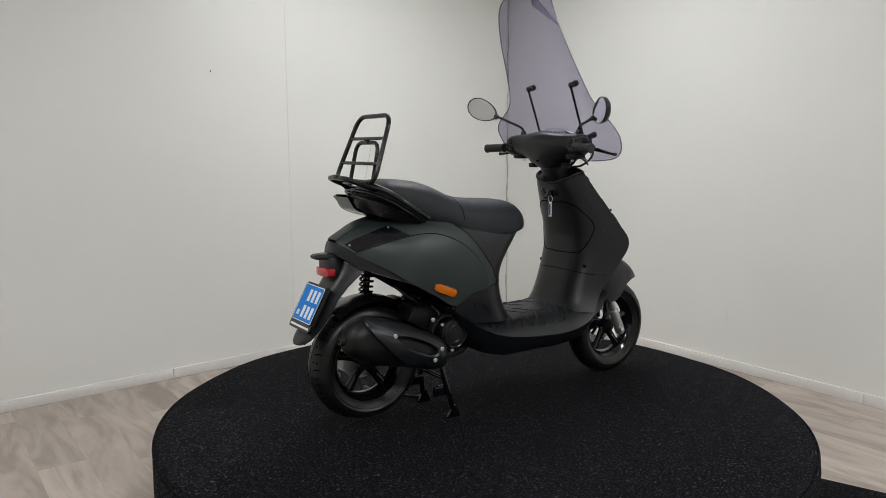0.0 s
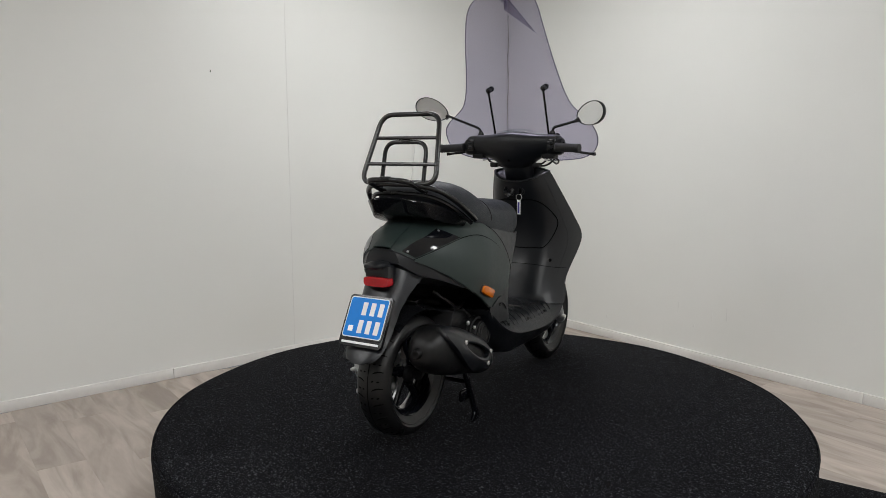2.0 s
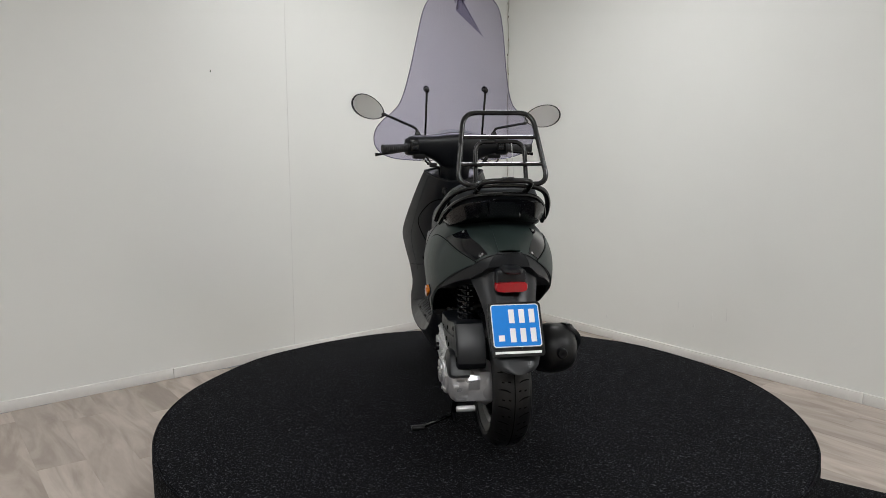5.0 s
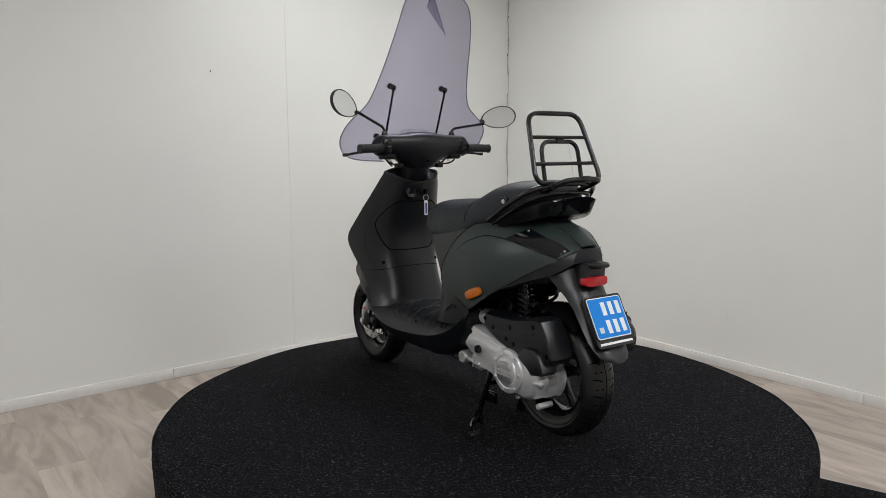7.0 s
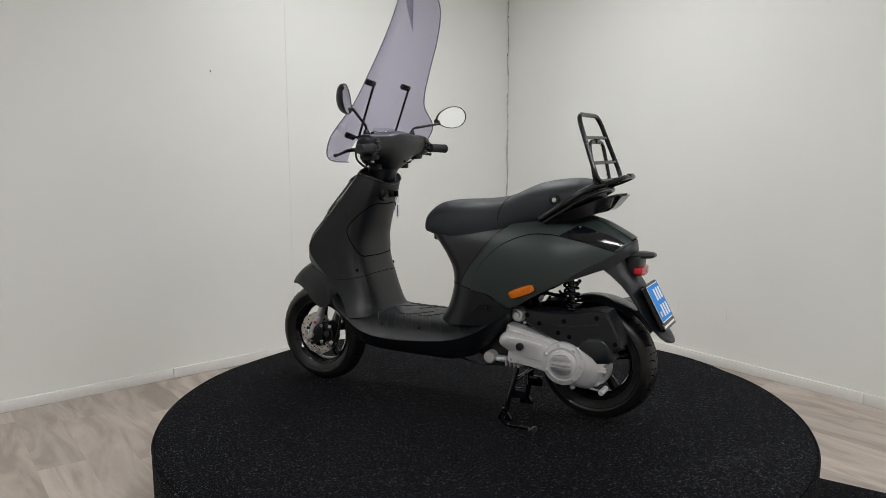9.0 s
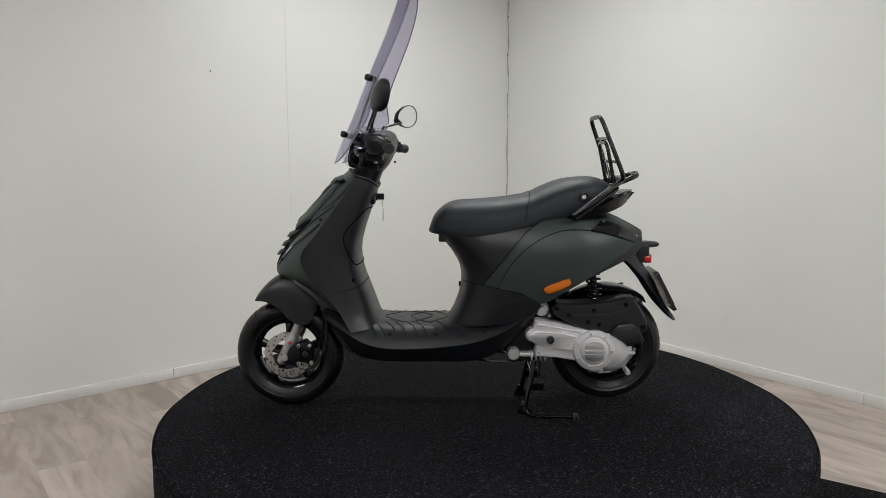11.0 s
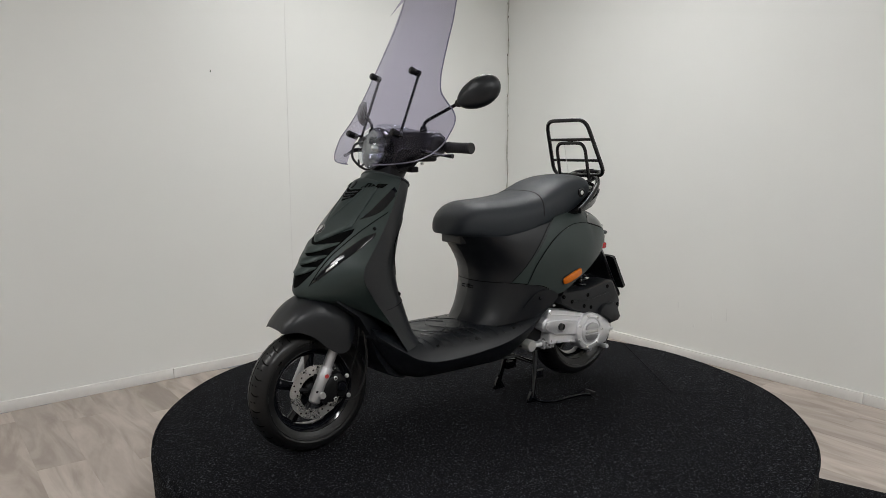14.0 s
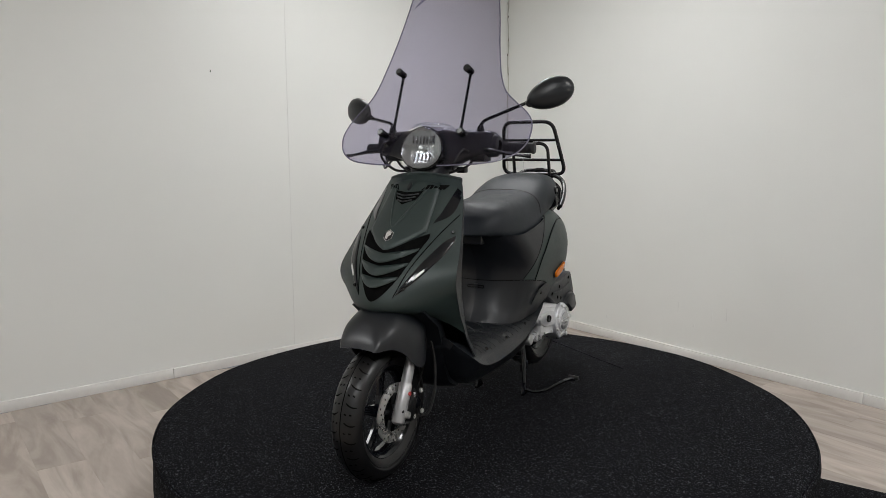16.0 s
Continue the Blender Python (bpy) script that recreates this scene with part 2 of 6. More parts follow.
def lathe(bm, prof, center, axis="y", n=40, a0=0.0):
    """Turn a profile of (radius, along) about an axis through center."""
    rings = []
    for i in range(n):
        a = a0 + 6.283185 * i / n
        ca, sa = math.cos(a), math.sin(a)
        if axis == "y":
            rings.append([Vector((center[0] + r * ca, center[1] + h, center[2] + r * sa)) for r, h in prof])
        elif axis == "z":
            rings.append([Vector((center[0] + r * ca, center[1] + r * sa, center[2] + h)) for r, h in prof])
        else:
            rings.append([Vector((center[0] + h, center[1] + r * ca, center[2] + r * sa)) for r, h in prof])
    rings.append(rings[0])
    grid(bm, rings)
    clean(bm, 0.00005)
    return bm


def box(bm, x0, x1, y0, y1, z0, z1, bev=0.0, m=None):
    r = bmesh.ops.create_cube(bm, size=1.0)
    M = Matrix.Translation(((x0 + x1) / 2, (y0 + y1) / 2, (z0 + z1) / 2)) @ Matrix.Diagonal((abs(x1 - x0), abs(y1 - y0), abs(z1 - z0), 1))
    if m is not None:
        M = m @ M
    bmesh.ops.transform(bm, matrix=M, verts=r["verts"])
    if bev:
        es = list({e for v in r["verts"] for e in v.link_edges})
        bmesh.ops.bevel(bm, geom=es, offset=bev, segments=2, affect="EDGES", profile=0.5)
    return bm


def prism(bm, outline, y0, y1, bev=0.006, smoothed=0):
    """A plate with the outline (x, z) from y0 to y1, its outer rim (at y1) rounded by bev."""
    pts = [tuple(p) for p in (spline(list(outline) + [outline[0]], smoothed)[:-1] if smoothed else outline)]
    cx, cz = sum(p[0] for p in pts) / len(pts), sum(p[1] for p in pts) / len(pts)
    sgn = 1 if y1 > y0 else -1

    def ring(k, y):
        return [Vector((p[0] + (cx - p[0]) * k, y, p[1] + (cz - p[1]) * k)) for p in pts]
    size = max(math.hypot(p[0] - cx, p[1] - cz) for p in pts)
    k = bev / size
    loft(bm, [ring(0, y0), ring(0, y1 - sgn * bev), ring(k * 0.3, y1 - sgn * bev * 0.3), ring(k, y1)])
    return bm


def strip(curve_a, curve_b, na, nb, place):
    """Rows between two curves in a plane, each point placed in space by place(p, q)."""
    A, B = spline(curve_a, na), spline(curve_b, na)
    return [[place(*(a + (b - a) * j / nb)) for j in range(nb + 1)] for a, b in zip(A, B)]


from mathutils.bvhtree import BVHTree


def bvh(ob):
    return BVHTree.FromPolygons([v.co for v in ob.data.vertices], [p.vertices for p in ob.data.polygons])


def cast(tree, origin, way, lift=0.0):
    hit = tree.ray_cast(Vector(origin), Vector(way))
    if hit[0] is None:
        near = tree.find_nearest(Vector(origin) + Vector(way) * 1.0)
        hit = near
    n = hit[1]
    if n.dot(Vector(way)) > 0:
        n = -n
    return hit[0] + n * lift, n


def mirrored(ob, name=None):
    me = ob.data.copy()
    for v in me.vertices:
        v.co.y = -v.co.y
    me.flip_normals()
    o = new(name or ob.name.split(".")[0], me)
    o.parent = ob.parent
    if "label" in ob:
        o["label"] = ob["label"]
    return o


def bolt(parent, p, way, r=0.006, material=None):
    bm = bmesh.new()
    lathe(bm, [(0, -0.004), (r, -0.004), (r, 0.0015), (r * 0.75, 0.003), (r * 0.55, 0.003), (r * 0.5, 0.001), (0, 0.001)], (0, 0, 0), "z", 12)
    q = Vector(way).to_track_quat("Z", "Y").to_matrix().to_4x4()
    bmesh.ops.transform(bm, matrix=Matrix.Translation(p) @ q, verts=bm.verts)
    return part("screw", bm, material or M_STEEL, parent)


# ---------------------------------------------------------------- room
CORNER = Vector((0.235, 3.273, 0))
WL = Vector((-0.730, -0.683, 0)).normalized()
WR = Vector((0.632, -0.775, 0)).normalized()
SIDE = 8.2


def wall(name, a, b, label, material=None):
    """A wall panel face from a to b; its thickness lies on the left of that way."""
    d = (b - a).normalized()
    n = Vector((-d.y, d.x, 0))
    bm = bmesh.new()
    m = Matrix.Translation(a) @ Matrix(((d.x, n.x, 0, 0), (d.y, n.y, 0, 0), (0, 0, 1, 0), (0, 0, 0, 1)))
    box(bm, 0, (b - a).length, 0, 0.1, 0, CEILING, 0, m)
    ob = part(name, bm, material or M_WALL, None)
    tagged(ob, label, "wall", kind="structure")
    return ob, m


L_END, R_END = CORNER + WL * SIDE, CORNER + WR * SIDE
B_END = L_END + R_END - CORNER
wall_left, m_left = wall("wall_west", L_END, CORNER, "off-white smooth insulated wall panels with fine joints")
wall_right, m_right = wall("wall_east", CORNER, R_END, "off-white smooth wall with scuff marks near the skirting")
wall("wall_south_east", R_END, B_END, "plain white painted wall", M_HALL)
wall("wall_south_west", B_END, L_END, "plain white painted wall", M_HALL)

bm = bmesh.new()
loft(bm, [[Vector((v.x, v.y, z)) for v in (CORNER, R_END, B_END, L_END)] for z in (CEILING, CEILING + 0.1)])
tagged(part("ceiling", bm, M_CEIL), "plain white ceiling with square light panels", "ceiling", kind="structure")

for px_, py_, watts in PANELS:
    lamp = new("ceiling_light")
    lamp.location = (px_, py_, CEILING)
    tagged(lamp, "white rectangular LED light panel in the ceiling", "ceiling light", "ceiling light panels")
    bm = bmesh.new()
    box(bm, -0.62, 0.62, -0.32, -0.29, -0.03, -0.001)
    box(bm, -0.62, 0.62, 0.29, 0.32, -0.03, -0.001)
    box(bm, -0.62, -0.59, -0.29, 0.29, -0.03, -0.001)
    box(bm, 0.59, 0.62, -0.29, 0.29, -0.03, -0.001)
    part("frame", bm, M_BASE, lamp)
    bm = bmesh.new()
    box(bm, -0.585, 0.585, -0.285, 0.285, -0.02, -0.004)
    part("diffuser", bm, M_LED, lamp, "glowing white diffuser")


def skirting(name, m, joints, length):
    """Boards of painted skirting along a wall, with the joints at the given distances."""
    root = new(name)
    tagged(root, "white painted skirting board with butt joints", "skirting board", kind="structure")
    stops = [0.0] + joints + [length]
    for a, b in zip(stops, stops[1:]):
        bm = bmesh.new()
        box(bm, a + 0.0015, b - 0.0015, -0.014, 0.0, 0.0, 0.060, 0.003, m)
        part("board", bm, M_BASE, root)
    return root


def joint(m, x, w=0.003):
    bm = bmesh.new()
    box(bm, x - w / 2, x + w / 2, -0.0012, 0.0, 0.062, CEILING, 0, m)
    return bm


seam_at = SIDE - 2.0
wj = new("trim_panel_joints")
tagged(wj, "hairline vertical joints between the wall panels", "wall joint", kind="structure")
for k in range(0, 4):
    part("joint", joint(m_left, seam_at - 2.0 * k), M_SEAM, wj)
skirting("baseboard_west", m_left, [SIDE - 5.86, SIDE - 2.82], SIDE)
skirting("baseboard_east", m_right, [2.88, 5.4], SIDE)

# sealant strip with staples up the corner
bm = bmesh.new()
rng = random.Random(4)
pts = [CORNER + Vector((0.004 * math.sin(i * 0.9) + rng.uniform(-0.002, 0.002), -0.006, 0.03 + i * 0.05)) for i in range(59)]
tube(bm, pts, [rng.uniform(0.003, 0.008) for _ in range(59)], 6)
strip_ob = part("trim_corner", bm, M_TAPE)
tagged(strip_ob, "uneven bead of cream sealant up the wall corner", "sealant", kind="structure")
for z in [1.15, 1.32, 1.5, 1.62, 1.78, 1.95, 2.1, 2.22, 2.4, 2.5]:
    bm = bmesh.new()
    box(bm, -0.002, 0.002, -0.0015, 0.0015, -0.008, 0.008)
    o = part("staple", bm, M_DARK, strip_ob)
    o.location = CORNER + Vector((0.006 * math.sin(z * 17), -0.018, z))
# scuffs on the walls
for m, x, z, w, h in [(m_left, SIDE - 2.504, 1.817, 0.006, 0.014)]:
    bm = bmesh.new()
    box(bm, x - w / 2, x + w / 2, -0.0015, 0, z - h / 2, z + h / 2, 0.0005, m)
    tagged(part("wall_mark", bm, M_DARK), "small dark nick in the wall panel", "wall mark", kind="structure")

M_SMUDGE = mat("grey_smudge", (0.728, 0.730, 0.705), 0.6, 0, 60, 0.08)
for x, z, w, h in [(1.70, 0.32, 0.006, 0.07), (1.95, 0.30, 0.004, 0.05), (2.05, 0.33, 0.007, 0.09), (1.10, 0.15, 0.01, 0.03), (1.82, 0.22, 0.012, 0.02)]:
    bm = bmesh.new()
    box(bm, x - w / 2, x + w / 2, -0.0008, 0, z - h / 2, z + h / 2, 0, m_right)
    tagged(part("wall_mark", bm, M_SMUDGE), "faint grey scuff on the white wall", "wall mark", kind="structure")

# floor: a base sheet and separate planks beside the turntable
bm = bmesh.new()
loft(bm, [[Vector((v.x, v.y, z)) for v in (CORNER, R_END, B_END, L_END)] for z in (-0.06, -0.0085)])
floor = part("floor", bm, M_PLANK)
tagged(floor, "pale washed-oak laminate plank floor", "floor", kind="structure")
PW, PL = 0.193, 1.29
ang = math.atan2(WR.y, WR.x)


def plank_mesh(length):
    """One plank's mesh, shared by all planks of that length."""
    bm = bmesh.new()
    box(bm, -length / 2 + 0.0003, length / 2 - 0.0003, -PW / 2 + 0.0003, PW / 2 - 0.0003, -0.0078, 0.0, 0.0005)
    me = bpy.data.meshes.new("plank")
    bm.to_mesh(me)
    bm.free()
    me.materials.append(M_PLANK)
    return me


plank_me = plank_mesh(PL)
made = 0
for row in range(0, int((SIDE - 0.1) / PW)):
    shift = (row * 0.437) % 1.0 * PL
    for k in range(-1, int(SIDE / PL) + 1):
        u0 = max(0.012, shift + k * PL - 0.2)
        u1 = min(SIDE - 0.012, shift + (k + 1) * PL - 0.2)
        if u1 - u0 < 0.12:
            continue
        u, v = (u0 + u1) / 2, row * PW + PW / 2 + 0.012
        c = CORNER + WR * u + WL * v
        if made < 290 and math.hypot(c.x, c.y) > 0.9 and c.y > -1.3 and u < 5.6 and v < 5.6:
            o = bpy.data.objects.new("plank", plank_me if u1 - u0 > PL - 0.002 else plank_mesh(u1 - u0))
            scene.collection.objects.link(o)
            o.parent = floor
            o.matrix_basis = pose(c.x, c.y, 0, 0, 0, math.degrees(ang))
            made += 1

# low carpeted ramp beside the turntable
bm = bmesh.new()
ramp_m = Matrix.Translation((1.36, 0.06, 0)) @ Matrix.Rotation(radians(-32.7), 4, "Z")
box(bm, -0.06, 1.2, -1.1, 0.0, 0, 0.035, 0.006, ramp_m)
tagged(part("floor_mat", bm, M_CARPET), "black flecked carpet offcut lying on the laminate floor", "floor mat")

# ---------------------------------------------------------------- turntable
table = new("turntable")
table.location = (0.004, 0, TOP)
tagged(table, "round display turntable covered in black flecked carpet", "turntable")
bm = bmesh.new()
lathe(bm, [(0, -0.012), (0, 0), (DISC * 0.3, 0), (DISC * 0.7, 0), (DISC - 0.012, 0), (DISC - 0.004, -0.003), (DISC - 0.001, -0.012)], (0, 0, 0), "z", 128)
part("carpet_top", bm, M_CARPET, table, "black carpet with grey flecks")
bm = bmesh.new()
rows = []
for i in range(161):
    a = 6.283185 * i / 160
    w = 0.002 * math.sin(a * 7) + 0.0015 * math.sin(a * 23 + 1)
    rows.append([Vector((math.cos(a) * r, math.sin(a) * r, z)) for r, z in
                 [(DISC - 0.012, -0.0115), (DISC + 0.005 + w, -0.012), (DISC + 0.008 + w, -0.04), (DISC + 0.006 - w, -0.15), (DISC + 0.004 + w, -TOP + 0.012), (DISC - 0.02, -TOP + 0.012)]])
grid(bm, rows)
part("skirt", clean(bm), M_CARPET2, table, "carpet band round the side")
bm = bmesh.new()
tube(bm, [((DISC + 0.003 + 0.0015 * math.sin(i * 0.7)) * math.cos(i * 6.283185 / 150), (DISC + 0.003) * math.sin(i * 6.283185 / 150), -0.008 + 0.002 * math.sin(i * 0.45)) for i in range(150)], 0.0045, 7, close=True)
part("edging", bm, M_CARPET, table, "dark rolled edge")
# inset piece of carpet with a seam
bm = bmesh.new()
rows = []
for k in range(25):
    x = 0.12 + (0.90 - 0.12) * k / 24
    ya, yb = -0.80 + 0.035 * k / 24, -math.sqrt((DISC - 0.014) ** 2 - x * x)
    rows.append([Vector((x, ya, -0.002)), Vector((x, ya - 0.001, 0.0022))] + [Vector((x, ya + (yb - ya) * q, 0.0024)) for q in (0.2, 0.5, 0.8, 0.99)] + [Vector((x, yb, -0.002))])
grid(bm, rows)
part("carpet_patch", bm, M_CARPET2, table, "slightly paler carpet piece with a visible seam")

# ---------------------------------------------------------------- motor scooter (x forward, y to its left, z up from the carpet)
scooter = new("motor_scooter")
tagged(scooter, "matt dark green motor scooter with black trim on its centre stand", "scooter")

# widths of the rear body: half the width at x and height z
CAP = ([-0.64, -0.612, -0.555, -0.51, -0.443, -0.38, 0.2], [0.672, 0.698, 0.731, 0.753, 0.773, 0.80, 0.835])
WMAX = ([-0.64, -0.62, -0.57, -0.5, -0.4, -0.3, -0.2, -0.1, 0.0, 0.2], [0.040, 0.060, 0.104, 0.152, 0.197, 0.210, 0.206, 0.197, 0.185, 0.170])
FRONT = ([0.30, 0.347, 0.401, 0.489, 0.554, 0.609, 0.663, 0.72], [0.140, 0.130, 0.097, 0.069, 0.071, 0.097, 0.139, 0.19])


def eased(table, n=240):
    """The table's values on a smooth curve through its points."""
    P = spline(list(zip(*table)), n)
    return [float(v) for v in np.maximum.accumulate([p[0] for p in P])], [float(p[1]) for p in P]


CAP, WMAX, FRONT = eased(CAP), eased(WMAX), eased(FRONT)


def half_width(x, z, extra=0.0):
    cap = lerp(*CAP, x)
    zc = min(0.60, cap - 0.07)
    w = lerp(*WMAX, x) + extra
    if z > zc:
        q = min(1.0, (z - zc) / (cap - zc))
        e = 2.2 if x > -0.42 else 2.2 + 1.2 * min(1, (-0.42 - x) / 0.1)
        w *= math.sqrt(max(0.0, 1 - q**e))
    else:
        w *= 1 - 0.05 * ((zc - z) / 0.1) ** 1.3
    d = lerp(*FRONT, z) - x
    f = max(0.0, min(1.0, d / 0.15))
    w *= math.sqrt(f * (2 - f))
    return w


def on_body(side, extra=0.0):
    def place(x, z):
        x = min(x, lerp(*FRONT, z))
        return Vector((x, side * half_width(x, z, extra), z))
    return place


def panel(name, low, high, na, nb, material, extra=0.0, label="", t=0.004):
    for side in (1, -1):
        bm = bmesh.new()
        grid(bm, strip(low, high, na, nb, on_body(side, extra)))
        thick(bm, t)
        part(name, bm, material, scooter, label)


def body_line(name, pts, n, r=0.0013, extra=0.0, material=None):
    for side in (1, -1):
        f = on_body(side, extra)
        bm = bmesh.new()
        tube(bm, [f(*p) for p in spline(pts, n)], r, 6)
        part(name, bm, material or M_VOID, scooter)


# post under the seat, lower cover, side panels
panel("seat_post_panel", [(0.069, 0.511), (0.03, 0.510), (-0.014, 0.509)], [(0.150, 0.685), (0.0, 0.69), (-0.20, 0.728)], 22, 18, M_BLACK, 0, "smooth black plastic panel under the seat")
panel("lower_side_cover", [(0.130, 0.345), (0.03, 0.350), (-0.05, 0.358), (-0.158, 0.378), (-0.225, 0.432)], [(0.069, 0.508), (-0.014, 0.506), (-0.066, 0.499), (-0.153, 0.481), (-0.223, 0.446)], 26, 12, M_BLACK, 0.002, "black plastic lower cover")
panel("side_panel", [(-0.014, 0.509), (-0.066, 0.502), (-0.153, 0.484), (-0.221, 0.447), (-0.320, 0.497), (-0.424, 0.558), (-0.486, 0.598), (-0.535, 0.630), (-0.588, 0.666), (-0.609, 0.682)],
      [(-0.018, 0.515), (-0.070, 0.586), (-0.171, 0.708), (-0.215, 0.738), (-0.30, 0.770), (-0.38, 0.80), (-0.443, 0.775), (-0.510, 0.753), (-0.580, 0.7165), (-0.612, 0.698)], 60, 20, M_GREEN, 0, "matt dark green bodywork panel")
panel("arched_panel", [(-0.070, 0.500), (-0.153, 0.485), (-0.221, 0.449), (-0.320, 0.499), (-0.424, 0.560), (-0.486, 0.600), (-0.545, 0.634), (-0.577, 0.651)],
      [(-0.073, 0.510), (-0.111, 0.583), (-0.193, 0.665), (-0.295, 0.709), (-0.378, 0.711), (-0.42, 0.703), (-0.50, 0.683), (-0.575, 0.656)], 50, 18, M_GREEN, 0.005, "raised arched green side panel")
body_line("panel_gap", [(-0.070, 0.503), (-0.111, 0.584), (-0.193, 0.667), (-0.295, 0.711), (-0.378, 0.713), (-0.42, 0.705), (-0.50, 0.685), (-0.578, 0.656)], 40, 0.0013, 0.0025)
body_line("panel_gap", [(0.069, 0.509), (-0.014, 0.507), (-0.066, 0.5), (-0.153, 0.482), (-0.221, 0.446)], 24)
body_line("panel_gap", [(-0.016, 0.512), (-0.07, 0.586), (-0.171, 0.708), (-0.212, 0.736)], 24)
panel("tail_skirt", [(-0.395, 0.540), (-0.44, 0.558), (-0.49, 0.578), (-0.54, 0.598), (-0.585, 0.620), (-0.612, 0.645)],
      [(-0.400, 0.546), (-0.44, 0.568), (-0.486, 0.598), (-0.535, 0.630), (-0.588, 0.666), (-0.612, 0.684)], 30, 8, M_BLACK, -0.001, "black plastic tail skirt arching over the wheel")
# glossy slash in the tail sides
panel("tail_slash", [(-0.402, 0.713), (-0.45, 0.702), (-0.52, 0.683), (-0.572, 0.662)], [(-0.452, 0.745), (-0.50, 0.730), (-0.56, 0.706), (-0.597, 0.684)], 20, 7, M_GLOSS, 0.0045, "gloss black slash insert")
for side in (1, -1):
    for x, z in ((-0.455, 0.738), (-0.585, 0.682)):
        y = half_width(x, z, 0.004)
        bolt(scooter, (x, side * y, z), (-0.2, side * 0.7, 0.6), 0.004, M_FORK)
# bulge in the lower cover
panel("cover_rib", [(-0.06, 0.405), (-0.11, 0.44), (-0.17, 0.455), (-0.215, 0.447)], [(-0.058, 0.411), (-0.10, 0.455), (-0.16, 0.474), (-0.214, 0.452)], 14, 4, M_BLACK, 0.009, "moulded rib")
for side in (1, -1):
    bolt(scooter, (-0.135, side * half_width(-0.135, 0.44, 0.004), 0.44), (0, side, 0), 0.006, M_SATIN)
# hatch catch on the post's front
bm = bmesh.new()
tube(bm, rounded([(0.0722, -0.034, 0.489), (0.0722, -0.034, 0.480), (0.0722, 0.034, 0.480), (0.0722, 0.034, 0.489), (0.0722, -0.034, 0.489)], 0.003)[:-1], 0.0015, 6, close=True)
catch = part("hatch_catch", bm, M_VOID, scooter, "recessed hatch catch")
bm = bmesh.new()
box(bm, 0.066, 0.0765, -0.008, 0.008, 0.478, 0.494, 0.002)
part("catch_tab", bm, M_BLACK, catch)
bm = bmesh.new()
box(bm, 0.075, 0.152, -0.06, 0.06, 0.655, 0.69, 0.006)
part("seat_hinge", bm, M_BLACK, scooter)

# added near-black core that fills the body and keeps its inside dark
bm = bmesh.new()
box(bm, -0.30, 0.03, -0.12, 0.12, 0.47, 0.70, 0.03)
part("inner_dark_core", bm, M_VOID, scooter)


# ------------------------------------------------ amber side reflectors
def side_lamp(side):
    c = Vector((-0.281, 0, 0.514))
    d = Vector((-0.09, 0, 0.036)).normalized()
    u = Vector((-d.z, 0, d.x))
    out = []
    for k, (a, b) in enumerate([(0.0525, 0.0180), (0.0495, 0.0155)]):
        bm = bmesh.new()
        rings = []
        for lift, s in ((-0.012, 1.0), (0.004, 1.0), (0.0075, 0.93), (0.009, 0.6), (0.0095, 0.1)):
            ring = []
            for i in range(28):
                t = 6.28319 * i / 28
                e = 0.5
                x = a * s * math.copysign(abs(math.cos(t)) ** e, math.cos(t))
                z = b * s * math.copysign(abs(math.sin(t)) ** e, math.sin(t))
                p = c + d * x + u * z
                ring.append(Vector((p.x, side * (half_width(p.x, p.z, 0.005) + lift + (0.004 if k else -0.003)), p.z)))
            rings.append(ring)
        loft(bm, rings)
        out.append(bm)
    base = part("side_indicator", out[0], M_BLACK, scooter)
    part("lens", out[1], M_ORANGE, base, "amber plastic lens")


side_lamp(1)
side_lamp(-1)

# ------------------------------------------------ seat
TOPL = ([-0.495, -0.485, -0.44, -0.374, -0.298, -0.233, -0.189, -0.113, -0.004, 0.104, 0.142, 0.188, 0.206, 0.211], [0.845, 0.870, 0.896, 0.898, 0.886, 0.860, 0.840, 0.825, 0.815, 0.808, 0.795, 0.757, 0.715, 0.700])
LOWL = ([-0.495, -0.43, -0.327, -0.222, -0.19, -0.118, -0.034, 0.071, 0.133, 0.200, 0.211], [0.835, 0.800, 0.750, 0.722, 0.703, 0.664, 0.652, 0.660, 0.680, 0.690, 0.693])
WIDL = ([-0.495, -0.485, -0.45, -0.376, -0.3, -0.2, -0.1, 0, 0.1, 0.148, 0.188, 0.205, 0.211], [0.05, 0.085, 0.13, 0.158, 0.168, 0.172, 0.172, 0.166, 0.148, 0.132, 0.100, 0.06, 0.03])


def drawn_in(table):
    """The nose of the seat, drawn back towards its middle."""
    return [x - 0.021 * min(1.0, max(0.0, (x + 0.1) / 0.3)) for x in table[0]], table[1]


TOPL, LOWL, WIDL = eased(drawn_in(TOPL)), eased(drawn_in(LOWL)), eased(drawn_in(WIDL))


def seat_ring(x, grow=0.0):
    zt, zl, w = lerp(*TOPL, x) + grow, lerp(*LOWL, x) - grow, lerp(*WIDL, x) + grow
    zs = zl + (zt - zl) * 0.42
    ring = []
    for i in range(32):
        t = 6.283185 * i / 32
        cy, sz = math.cos(t), math.sin(t)
        if sz >= 0:
            y, z = w * 0.96 * math.copysign(abs(cy) ** 0.62, cy), zs + (zt - zs) * abs(sz) ** 0.85
        else:
            y, z = w * (0.96 + 0.04 * abs(sz)) * math.copysign(abs(cy) ** 0.25, cy), zs - (zs - zl) * abs(sz) ** 0.8
        ring.append(Vector((x, y, z)))
    return ring


def smooth_x(a, b, n):
    return [a + (b - a) * (0.5 - 0.5 * math.cos(math.pi * i / (n - 1))) for i in range(n)]


